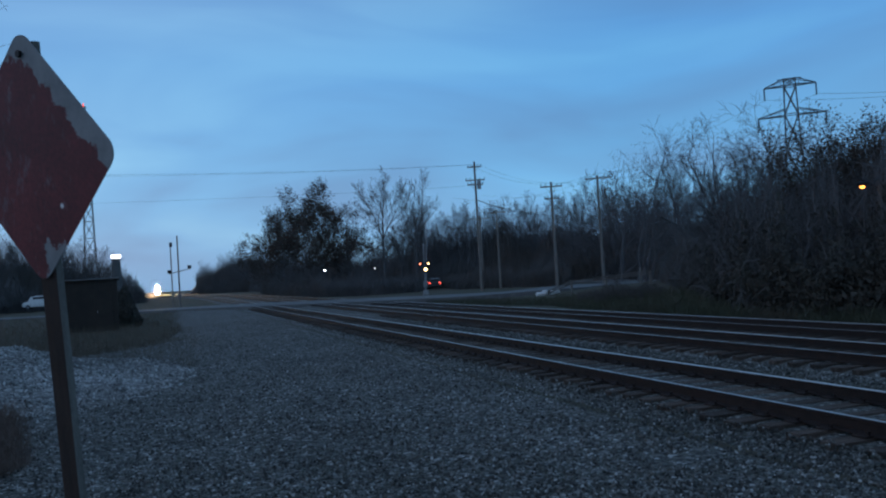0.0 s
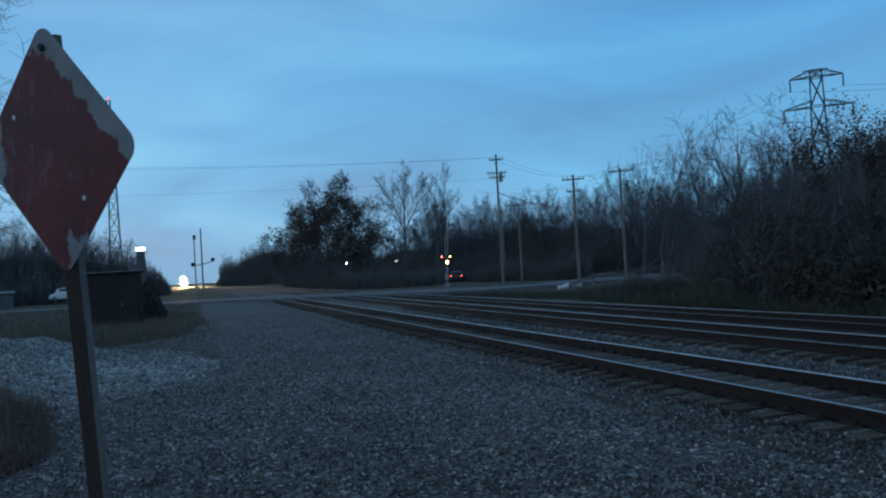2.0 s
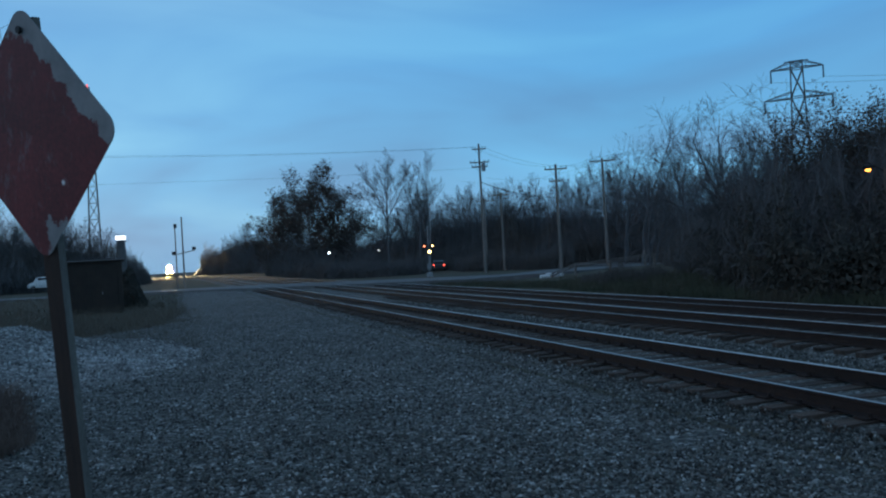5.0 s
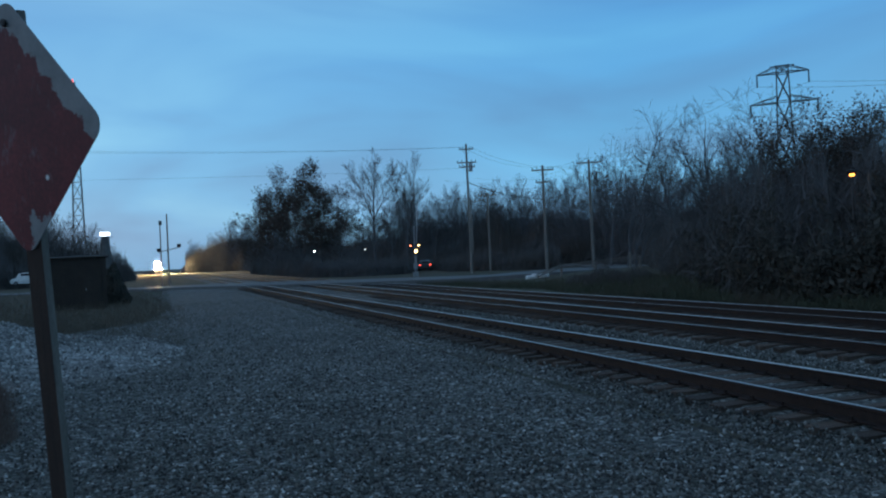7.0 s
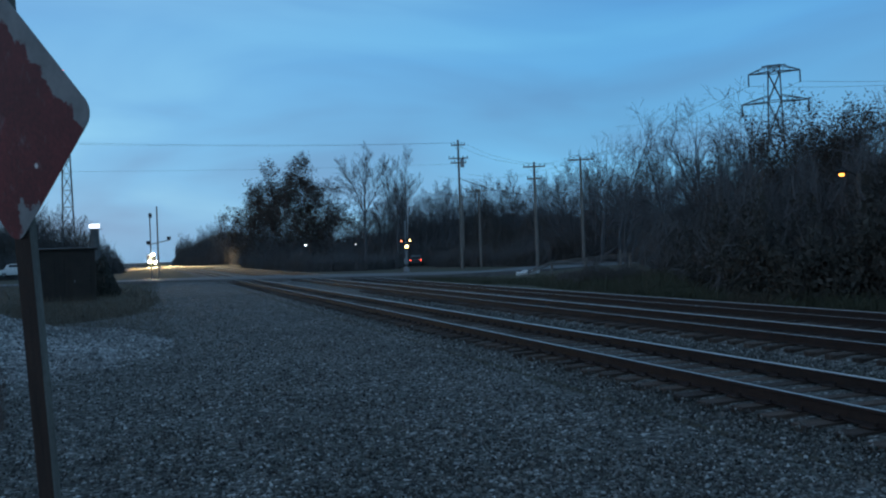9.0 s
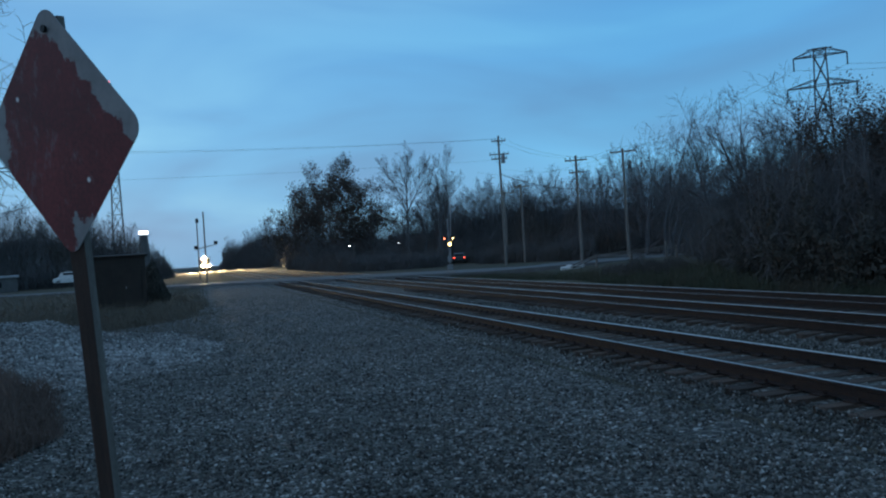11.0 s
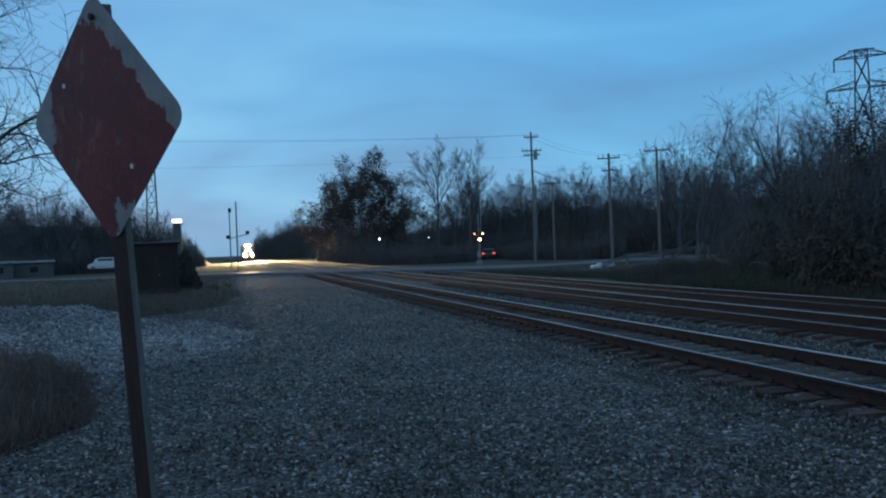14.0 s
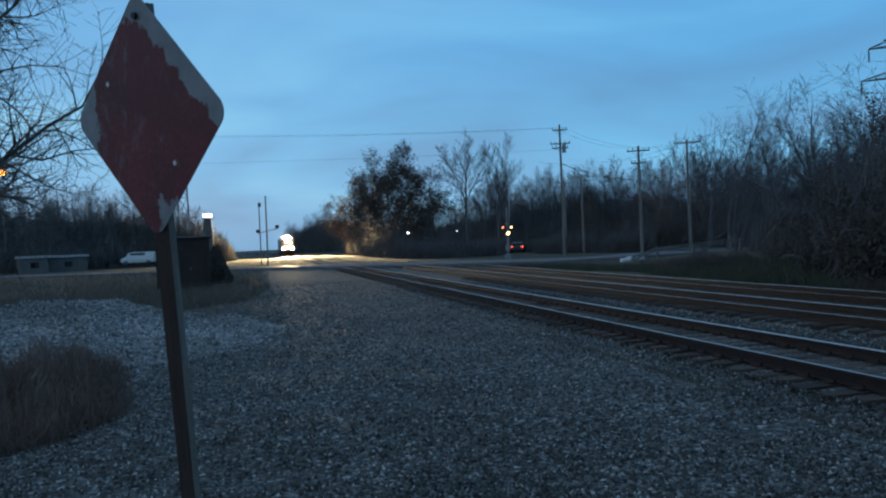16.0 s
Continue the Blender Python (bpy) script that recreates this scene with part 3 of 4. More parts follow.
thicket("bank_grass", rngs(54), 30000, [(25.5, 46, 0.02), (26.5, 43, 0.2), (28.5, 40, 0.35), (33, 34, 0.6), (37, 30, 0.7), (45, 26, 0.7), (56, 23, 0.7)], 17, M_BANK, "dull green winter grass on the bank beside the far track", 0.22, 0.0, blade=0.04, low=0.1)
for az, d, h, wide, n, seed in ((29.7, 44, 1.25, 1.6, 2600, 71), (31.6, 46, 1.0, 1.2, 1600, 72), (27.9, 48, 0.7, 0.9, 900, 73)):
    thicket("bank_shrub", rngs(seed), n, [(az - wide, d, 0.15), (az - 0.5 * wide, d, 0.8 * h), (az, d, h), (az + 0.6 * wide, d, 0.75 * h), (az + wide, d, 0.1)], 1.8, M_UNDER, "low leafless shrub on the grassy bank", 0.16, 0.25, blade=0.03, low=0.5)
thicket("verge_grass", rngs(66), 9000, [(16.5, 66, 0.02), (18, 61, 0.06), (20, 56, 0.1), (22, 51.5, 0.14), (26.5, 45, 0.2)], 7, M_BANK, "short dull green grass between the far track and the road", 0.14, 0.0, blade=0.04, low=0.1)
thicket("yard_weeds", rngs(55), 15000, [(-18, 9.6, 0.75), (-13, 10.0, 0.82), (-11.2, 10.5, 0.6), (-9.6, 11.0, 0.25), (-8.6, 11.5, 0.03)], 6, M_SHRUB, "dead reddish brown weeds at the edge of the yard", 0.14, -0.05, blade=0.03)
thicket("mound_weeds", rngs(56), 9000, [(-16, 25, 0.35), (-9, 25.5, 0.3), (-4, 25, 0.25), (-1, 24, 0.12), (1.5, 22, 0.03)], 24, M_BRUSH, "dead grass round the gravel mound", 0.16, -0.02, blade=0.03)
thicket("west_grass", rngs(59), 26000, [(-26, 24, 0.5), (-16, 27, 0.45), (-9, 31, 0.4), (-4, 33, 0.3), (-1, 36, 0.2), (0.6, 44, 0.08)], 70, M_BRUSH, "dead brown grass west of the yard", 0.2, -0.08, blade=0.05)
thicket("shed_bush", rngs(58), 11000, [(-3.3, 57, 2.6), (-2.6, 57, 2.4), (-2.1, 57, 1.0), (-1.8, 57, 0.3)], 5, M_EVER, "dark bush beside the equipment shed", 0.10, 0.0)

# big bare tree on the west side
x, y = polar(-22.5, 27)
tree("bare_tree", x, y, limbs(rngs(61), 15.5, 0.26, 4, (24, 16, 12), 1.0, bare=0.16, rise=0.15, wander=0.14, droop=0.08, thin=0.0048, reach=0.42, forks=2), "large bare tree with drooping twigs beside the yard", (M_BARK, M_LEAF), -0.2)

x, y = polar(-17.5, 44)
tree("bare_tree", x, y, limbs(rngs(64), 13, 0.2, 4, (18, 12, 9), 0.85, bare=0.2, rise=0.3, wander=0.12, thin=0.006), "bare tree with a dense crown of twigs beside the yard", (M_BARK, M_LEAF), -0.2)
x, y = polar(-16.6, 30)
tree("bare_tree", x, y, limbs(rngs(65), 12.5, 0.2, 4, (24, 16, 12), 0.9, bare=0.18, rise=0.25, wander=0.14, thin=0.0052, reach=0.36), "bare tree with a thick tangle of fine twigs", (M_BARK, M_LEAF), -0.2)
x, y = polar(-25, 31)
tree("bare_tree", x, y, limbs(rngs(62), 14, 0.22, 4, (22, 15, 11), 0.9, bare=0.2, rise=0.2, wander=0.13, thin=0.005, reach=0.42), "bare tree with fine tangled twigs beside the yard", (M_BARK, M_LEAF), -0.2)

# ---- gravel mound ----
def heap(x, y):
    u, w = (x + 5.2) / 5.4, (y - 22.0) / 6.5
    r = u * u + w * w
    return -0.16 + 1.12 * math.exp(-1.7 * r) + 0.12 * noise.noise(Vector((x * 0.7, y * 0.7, 2))) + 0.07 * noise.noise(Vector((x * 2.2, y * 2.2, 4)))


sheet("gravel_mound", [-13 + 0.4 * i for i in range(0, 36)], [13 + 0.4 * i for i in range(0, 44)], heap, M_PALE, "low mound of pale grey gravel at the edge of the yard", "gravel mound")


def heap_places(rng, n):
    x, y = rng.uniform(-11, 0.5, n), 14 + 14 * rng.random(n) ** 1.4
    z = np.array([heap(u, w) for u, w in zip(x, y)])
    return np.stack([x, y, z + 0.005], -1)[z > -0.05]


scatter("mound_stones", 26000, heap_places, (0.014, 0.042), M_PALESTONE, "loose pale stones on the gravel mound")


# ---- diamond sign ----
def diamond_sign():
    root = thing("diamond_sign", 0, 0, 0, 0, "faded red diamond sign with worn pale border on a timber post", "sign")
    turn = (pose(0, 0, 0, 0, 0, -48.5) @ pose(0, 0, 0, 6.3) @ pose(0, 0, 0, 0, 3.8)).to_3x3()
    root.matrix_basis = Matrix.Translation(Vector((-0.439, 3.195, 2.497)) - turn @ Vector((0, 0, 2.475))) @ turn.to_4x4()
    post = bmesh.new()
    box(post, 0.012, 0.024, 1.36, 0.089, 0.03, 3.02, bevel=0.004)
    # side faces take the paler wood, all other faces the darker
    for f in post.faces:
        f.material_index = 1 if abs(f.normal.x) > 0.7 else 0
    part("post", post, [M_POSTF, M_POSTS], root, "weathered brown timber post with paler side faces")
    half, rad, n = 0.444, 0.058, 6
    ring = []
    for k in range(4):
        a0 = math.pi / 2 * k
        c = (half - rad * math.sqrt(2)) * Vector((math.cos(a0), math.sin(a0)))
        for i in range(n + 1):
            a = a0 - math.pi / 4 + math.pi / 2 * i / n
            ring.append(c + rad * Vector((math.cos(a), math.sin(a))))
    bm = bmesh.new()
    front = [bm.verts.new((p.x, 0.0, 2.475 + p.y)) for p in ring]
    rear = [bm.verts.new((p.x, 0.004, 2.475 + p.y)) for p in ring]
    bm.faces.new(front)
    bm.faces.new(rear[::-1])
    for i in range(len(ring)):
        j = (i + 1) % len(ring)
        bm.faces.new((front[i], rear[i], rear[j], front[j]))
    bmesh.ops.recalc_face_normals(bm, faces=bm.faces)
    part("plate", bm, M_SIGNFACE, root, "diamond metal plate, red paint worn off at the border")
    for u, z in ((0.0, 2.83),):
        bm = one_rod((u, -0.012, z), (u, 0.07, z), 0.006, seg=8)
        rod(bm, (u, -0.014, z), (u, -0.004, z), 0.013, seg=6)
        part("bolt", bm, M_BLACK, root, "rusted bolt")
    bm = one_rod((0.05, 0.024, 2.80), (0.085, 0.024, 2.802), 0.005, seg=6)
    part("nail", bm, M_BLACK, root, "bent nail in the post")
    return root


def sign_face():
    """Red paint flaking off a grey plate: ragged towards the edges."""
    m = bpy.data.materials.new("flaked_red_paint")
    m.use_nodes = True
    nt = m.node_tree
    bsdf = nt.nodes["Principled BSDF"]
    tc = nt.nodes.new("ShaderNodeTexCoord")
    mp = nt.nodes.new("ShaderNodeMapping")
    mp.inputs["Location"].default_value = (0, 0, -2.475)
    nt.links.new(tc.outputs["Object"], mp.inputs[0])
    sep = nt.nodes.new("ShaderNodeSeparateXYZ")
    nt.links.new(mp.outputs[0], sep.inputs[0])

    def calc(op, a, b=None):
        n = nt.nodes.new("ShaderNodeMath")
        n.operation = op
        for s, val in zip(n.inputs, (a, b)):
            if isinstance(val, bpy.types.NodeSocket):
                nt.links.new(val, s)
            elif val is not None:
                s.default_value = val
        return n.outputs[0]

    u, v = sep.outputs[0], sep.outputs[2]
    ends = calc("MINIMUM", calc("SUBTRACT", -0.29, v), calc("SUBTRACT", u, 0.012))
    rims = calc("MAXIMUM", calc("SUBTRACT", calc("ADD", u, v), 0.338), calc("SUBTRACT", v, 0.345))
    sides = calc("MAXIMUM", calc("SUBTRACT", -0.30, u), ends)
    bare = calc("MAXIMUM", rims, sides)
    n1 = node(nt, "ShaderNodeTexNoise", Scale=7.0, Detail=7.0, Roughness=0.7)
    n2 = node(nt, "ShaderNodeTexNoise", Scale=60.0, Detail=4.0, Roughness=0.7)
    n3 = node(nt, "ShaderNodeTexNoise", Scale=16.0, Detail=5.0, Roughness=0.7)
    for n in (n1, n2, n3):
        nt.links.new(mp.outputs[0], n.inputs["Vector"])
    ragged = calc("ADD", calc("MULTIPLY", calc("SUBTRACT", n1.outputs["Fac"], 0.5), 0.20), calc("MULTIPLY", calc("SUBTRACT", n3.outputs["Fac"], 0.5), 0.10))
    worn = ramp(nt, calc("ADD", calc("ADD", bare, ragged), 0.5), [(0.498, (0, 0, 0)), (0.508, (1, 1, 1))])
    slant = nt.nodes.new("ShaderNodeMapping")
    slant.inputs["Rotation"].default_value, slant.inputs["Scale"].default_value = (0, radians(-40), 0), (1.7, 1.0, 0.9)
    nt.links.new(mp.outputs[0], slant.inputs[0])
    n5 = node(nt, "ShaderNodeTexNoise", Scale=11.0, Detail=6.0, Roughness=0.7)
    nt.links.new(slant.outputs[0], n5.inputs["Vector"])
    chips = ramp(nt, calc("SUBTRACT", n5.outputs["Fac"], calc("MULTIPLY", u, 0.16)), [(0.555, (0, 0, 0)), (0.68, (0.34, 0.34, 0.34))])
    red = ramp(nt, n2.outputs["Fac"], [(0.3, (0.075, 0.009, 0.012)), (0.7, (0.17, 0.022, 0.024))])
    grey = ramp(nt, n1.outputs["Fac"], [(0.3, (0.15, 0.16, 0.165)), (0.7, (0.27, 0.28, 0.28))])
    n4 = node(nt, "ShaderNodeTexNoise", Scale=3.5, Detail=6.0, Roughness=0.65)
    nt.links.new(mp.outputs[0], n4.inputs["Vector"])
    grime = ramp(nt, n4.outputs["Fac"], [(0.35, (0.6, 0.6, 0.62)), (0.65, (1.25, 1.2, 1.2))])
    red = mixed(nt, 1.0, red, grime, "MULTIPLY")
    col = mixed(nt, chips, red, grey)
    col = mixed(nt, worn, col, grey)
    # two white spots painted for bright sky showing through holes in the plate
    for cu, cv in ((-0.215, 0.132), (0.138, -0.168)):
        off = nt.nodes.new("ShaderNodeVectorMath")
        off.operation = "DISTANCE"
        nt.links.new(mp.outputs[0], off.inputs[0])
        off.inputs[1].default_value = (cu, 0.0, cv)
        col = mixed(nt, ramp(nt, off.outputs["Value"], [(0.006, (1, 1, 1)), (0.010, (0, 0, 0))]), col, (0.75, 0.75, 0.73))
    nt.links.new(col, bsdf.inputs["Base Color"])
    bsdf.inputs["Roughness"].default_value = 0.6
    b = node(nt, "ShaderNodeBump", Strength=0.3, Distance=0.003)
    nt.links.new(worn, b.inputs["Height"])
    nt.links.new(b.outputs[0], bsdf.inputs["Normal"])
    return m


M_SIGNFACE = sign_face()
diamond_sign()


# ---- utility poles and wires ----
def utility_pole(az, dist, height, arms, label, turn=0.0, gear=False):
    x, y = polar(az, dist)
    root = thing("utility_pole", x, y, -0.2, turn - az, label, "utility pole", "utility poles")
    part("pole", one_rod((0, 0, 0), (0, 0, height + 0.2), 0.17, 0.11, seg=10), M_POLE, root)
    for z, w in arms:
        arm = part("crossarm", one_box(0, -0.14, z + 0.2, w, 0.10, 0.13, bevel=0.01), M_POLE, root)
        for s in (-0.46, -0.25, 0.25, 0.46):
            bm = one_rod((s * w, -0.14, z + 0.26), (s * w, -0.14, z + 0.40), 0.025, seg=6)
            rod(bm, (s * w, -0.14, z + 0.38), (s * w, -0.14, z + 0.46), 0.06, 0.04, seg=8)
            part("insulator", bm, M_GLASS, arm)
        for s in (-1, 1):
            part("brace", one_rod((s * w * 0.28, -0.15, z + 0.14), (0, -0.15, z - 0.45), 0.018, seg=5), M_GALV, root)
    if gear:
        can = part("transformer", one_rod((0.42, 0, height - 2.9), (0.42, 0, height - 2.0), 0.22, seg=12), M_GALV, root, "grey transformer can")
        part("bushing", one_rod((0.42, 0, height - 2.0), (0.42, 0, height - 1.75), 0.04, seg=6), M_GLASS, can)
    return x, y


PA = utility_pole(20.6, 95, 14.5, [(13.9, 1.6), (12.4, 2.2), (11.9, 1.8)], "tall weathered timber utility pole with three crossarms and a transformer", gear=True)
PA2 = utility_pole(20.75, 125, 10.2, [(9.9, 2.8)], "weathered timber utility pole with one crossarm behind the tall pole")
PS = utility_pole(21.9, 105, 9.6, [(9.3, 2.4)], "slim weathered timber utility pole with one crossarm")
PB = utility_pole(25.7, 81, 10.2, [(9.75, 2.1), (8.6, 1.4)], "weathered timber utility pole with two crossarms by the road")
PC = utility_pole(28.8, 84, 10.8, [(10.5, 2.5)], "weathered timber utility pole with one long crossarm on the bank")


def wire(p, q, sag, r=0.009):
    pts = []
    p, q = Vector(p), Vector(q)
    for i in range(25):
        t = i / 24
        v = p.lerp(q, t)
        v.z -= sag * 4 * t * (1 - t)
        pts.append(v)
    cu = bpy.data.curves.new("overhead_wire", "CURVE")
    cu.dimensions, cu.bevel_depth, cu.bevel_resolution = "3D", r, 1
    sp = cu.splines.new("POLY")
    sp.points.add(len(pts) - 1)
    for a, v in zip(sp.points, pts):
        a.co = (*v, 1)
    cu.materials.append(M_WIRE)
    return tagged(new("overhead_wire", cu), "thin black overhead wire strung between poles", "wire", "overhead wires")


far = polar(-40, 95)
for dz, s in ((14.2, 0.6), (14.15, -0.6)):
    wire((PA[0] + s, PA[1], dz), (far[0] - s, far[1] + 3 * s, 14.3 + 0.6 * s), 1.4)
wire((PA[0], PA[1], 11.8), (far[0], far[1], 10.4), 0.9, 0.008)
for s in (-0.9, 0.9):
    wire((PA[0] + s * 0.6, PA[1], 14.2), (PB[0] + s, PB[1], 10.0), 0.5)
    wire((PB[0] + s, PB[1], 10.1), (PC[0] + s, PC[1], 10.9), 0.35)
    wire((PC[0] + s, PC[1], 10.9), (polar(44, 92)[0] + s, polar(44, 92)[1], 15.0), 0.7)
wire((PA[0], PA[1], 10.2), (PB[0], PB[1], 7.0), 0.4, 0.035)
wire((PA[0], PA[1], 9.6), (PS[0], PS[1], 8.4), 0.4, 0.03)


# ---- lattice structures ----
def beam(bm, p, q, w):
    p, q = Vector(p), Vector(q)
    d = q - p
    m = Matrix.Translation((p + q) / 2) @ d.to_track_quat("Z", "Y").to_matrix().to_4x4() @ Matrix.Diagonal((w, w, d.length, 1))
    bmesh.ops.create_cube(bm, size=1.0, matrix=m)


def lattice(root, levels, w):
    """Four legs and their bracing through levels of (height, half width)."""
    for sx, sy in ((-1, -1), (1, -1), (1, 1), (-1, 1)):
        leg = bmesh.new()
        rings = [[leg.verts.new((sx * a + i * w / 2, sy * a + j * w / 2, z)) for i, j in ((-1, -1), (1, -1), (1, 1), (-1, 1))] for z, a in levels]
        for lo, hi in zip(rings, rings[1:]):
            for i in range(4):
                leg.faces.new((lo[i], lo[i - 3], hi[i - 3], hi[i]))
        part("leg", leg, M_RUST_STEEL, root)
    for (z0, a0), (z1, a1) in zip(levels, levels[1:]):
        cs = [(-1, -1), (1, -1), (1, 1), (-1, 1)]
        for (ax, ay), (bx, by) in zip(cs, cs[1:] + cs[:1]):
            for p, q in (((ax * a0, ay * a0, z0), (bx * a1, by * a1, z1)), ((bx * a0, by * a0, z0), (ax * a1, ay * a1, z1)), ((ax * a1, ay * a1, z1), (bx * a1, by * a1, z1))):
                br = bmesh.new()
                beam(br, p, q, w * 0.6)
                part("brace", br, M_RUST_STEEL, root)


x, y = polar(41.15, 210)
pyl = thing("transmission_tower", x, y, -0.2, -41.15, "steel lattice transmission tower with two pairs of crossarms above the woods", "transmission tower")
lattice(pyl, [(0, 4.2), (9, 3.1), (17, 2.2), (26, 1.65), (34.2, 1.45), (40.7, 1.28), (42.3, 1.25)], 0.28)
for z, reach in ((40.9, 5.55), (34.0, 7.2)):
    for s in (-1, 1):
        arm = bmesh.new()
        for sy in (-1, 1):
            beam(arm, (s * 1.2, sy * 1.2, z), (s * reach, 0, z - 0.1), 0.22)
            beam(arm, (s * 1.2, sy * 1.2, z + 1.5), (s * reach, 0, z), 0.16)
        for f in (0.35, 0.6):
            beam(arm, (s * reach * f, 0, z), (s * reach * f, 0, z + 1.3 * (1 - f)), 0.12)
        ob = part("crossarm", arm, M_RUST_STEEL, pyl)
        part("insulator", one_rod((s * reach, 0, z - 0.1), (s * reach, 0, z - 2.9), 0.16, seg=8), M_GLASS, ob)
cap = bmesh.new()
beam(cap, (-2.6, 0, 42.4), (2.6, 0, 42.4), 0.25)
part("crossbar", cap, M_RUST_STEEL, pyl)
tx, ty = x, y
bx, by = polar(70, 240)
for s in (-5.55, 5.55, -7.2, 7.2):
    zz = 38.0 if abs(s) < 6 else 31.2
    wire((tx + 0.753 * s, ty - 0.658 * s, zz), (bx + s, by - s, zz + 4), 5, 0.03)
    wire((tx + 0.753 * s, ty - 0.658 * s, zz), (polar(20, 420)[0] + s, polar(20, 420)[1] - s, zz + 2), 9, 0.03)

x, y = polar(-4.6, 220)
mast = thing("radio_mast", x, y, -0.2, 10, "tall thin lattice radio mast with a red beacon", "radio mast")
lattice(mast, [(4 * i, 1.5 - 0.09 * i) for i in range(0, 13)], 0.15)
part("beacon", one_rod((0, 0, 48), (0, 0, 48.8), 0.22, 0.15, seg=10), G_RED, mast, "glowing red beacon")

x, y = polar(-3.11, 165)
pil = thing("lit_pylon_sign", x, y, -0.2, 3, "pale tapered pillar with a lit white box on top", "sign pillar")
bm = bmesh.new()
bmesh.ops.create_cone(bm, cap_ends=True, segments=16, radius1=1.1, radius2=0.72, depth=8.6, matrix=Matrix.Translation((0, 0, 4.3)))
part("pillar", bm, M_WALL, pil)
part("light_box", one_box(0, 0, 9.05, 1.7, 1.2, 0.62, bevel=0.06), G_SIGN, pil, "glowing white light box")


# ---- crossing signals ----
def flasher(az, dist, height, turn, arm, label):
    x, y = polar(az, dist)
    root = thing("crossing_signal", x, y, 0.0, turn - az, label, "crossing signal", "crossing signals")
    part("base", one_box(0, 0, 0.25, 0.6, 0.6, 0.5, bevel=0.04), M_GALV, root)
    part("mast", one_rod((0, 0, 0.4), (0, 0, height), 0.07, seg=10), M_GALV, root, "silver steel mast")
    bar = part("lamp_bar", one_rod((-0.45, -0.08, 3.2), (0.45, -0.08, 3.2), 0.035, seg=8), M_BLACK, root)
    for s in (-0.42, 0.42):
        disc = part("lamp_disc", one_rod((s, -0.12, 3.2), (s, -0.15, 3.2), 0.26, seg=20), M_BLACK, root, "black backing disc")
        part("lamp", one_rod((s, -0.15, 3.2), (s, -0.2, 3.2), 0.09 if s < 0 else 0.08, seg=14), G_AMBER if s < 0 else G_WARM, disc, "glowing red lamp" if s < 0 else "glowing warm white lamp")
    part("bell", one_rod((0, 0, height), (0, 0, height + 0.12), 0.16, 0.05, seg=12), M_GALV, root)
    if arm:
        low = part("lower_lamp_disc", one_rod((0.1, -0.12, 2.62), (0.1, -0.15, 2.62), 0.3, seg=20), M_BLACK, root, "black backing disc")
        part("lamp", one_rod((0.1, -0.15, 2.62), (0.1, -0.2, 2.62), 0.16, seg=14), G_WARM, low, "brightly glowing lamp")
        part("gate_machine", one_box(0, 0.05, 1.1, 0.45, 0.4, 0.6, bevel=0.03), M_GALV, root, "grey gate machine")
        part("gate_arm", one_box(0.25, 0.0, 4.3, 0.06, 0.05, 6.2, m=Matrix.Rotation(radians(3), 4, "Y")), M_ROBE, root, "raised white gate arm")
    return root


flasher(16.8, 86, 5.1, 0, True, "railway crossing signal with lit lamps and a raised gate arm")
x, y = polar(0.64, 100)
pole = thing("signal_pole", x, y, 0, 0, "dark tall pole with a side bracket beside the crossing", "pole")
part("shaft", one_rod((0, 0, 0), (0, 0, 8.2), 0.10, 0.075, seg=8), M_POLE, pole)
part("bracket", one_rod((-1.1, 0, 3.9), (1.3, 0, 4.4), 0.05, seg=6), M_GALV, pole)
for u, w in ((-1.0, 4.15), (1.2, 4.6)):
    head = part("lamp_housing", one_box(u, 0, w, 0.42, 0.25, 0.36, bevel=0.04), M_BLACK, pole, "black signal lamp housing")
    part("visor", one_rod((u, -0.12, w), (u, -0.32, w), 0.13, 0.15, seg=12), M_BLACK, head)
x, y = polar(0.2, 104)
pole = thing("signal_pole", x, y, 0, 0, "dark short pole beside the crossing", "pole")
part("shaft", one_rod((0, 0, 0), (0, 0, 7.7), 0.08, 0.065, seg=8), M_POLE, pole)
part("top_fitting", one_box(0.05, 0, 7.4, 0.35, 0.2, 0.5, bevel=0.03), M_BLACK, pole)

# ---- guard rail by the road ----
g = thing("guard_rail", 0, 0, 0, 0, "galvanised road guard rail with a pale battered end", "guard rail")
line = [polar(24.9, 60), polar(26.7, 57.5), polar(29, 57), polar(31.9, 57)]
for k, ((x0, y0), (x1, y1)) in enumerate(zip(line, line[1:])):
    z0, z1 = (0.25 if k == 0 else relief(x0, y0) + 0.75), relief(x1, y1) + 0.75
    bm = bmesh.new()
    for dz in (-0.08, 0.08):
        beam(bm, (x0, y0, z0 + dz), (x1, y1, z1 + dz), 0.09)
    part("beam", bm, M_GUARD, g)
    part("post", one_box(x1, y1 + 0.14, z1 - 0.35, 0.12, 0.15, 0.9, bevel=0.01), M_POLE, g)
bm = bmesh.new()
for i in range(4):
    box(bm, line[0][0] - 0.5 + 0.42 * i, line[0][1] - 0.2 + 0.1 * (i % 2), 0.17 + 0.08 * (i % 2), 0.62 - 0.08 * i, 0.42, 0.30 + 0.08 * (i % 3), bevel=0.07, m=Matrix.Rotation(0.7 * i, 4, "Z") @ Matrix.Rotation(0.25 - 0.2 * i, 4, "X"))
tagged(part("broken_concrete", bm, M_WHITE), "pale lumps of broken concrete by the road", "rubble", kind="stuff")
x, y = polar(31.2, 60)
mk = thing("marker_post", x, y, relief(x, y), 0, "pale marker post on the bank", "post")
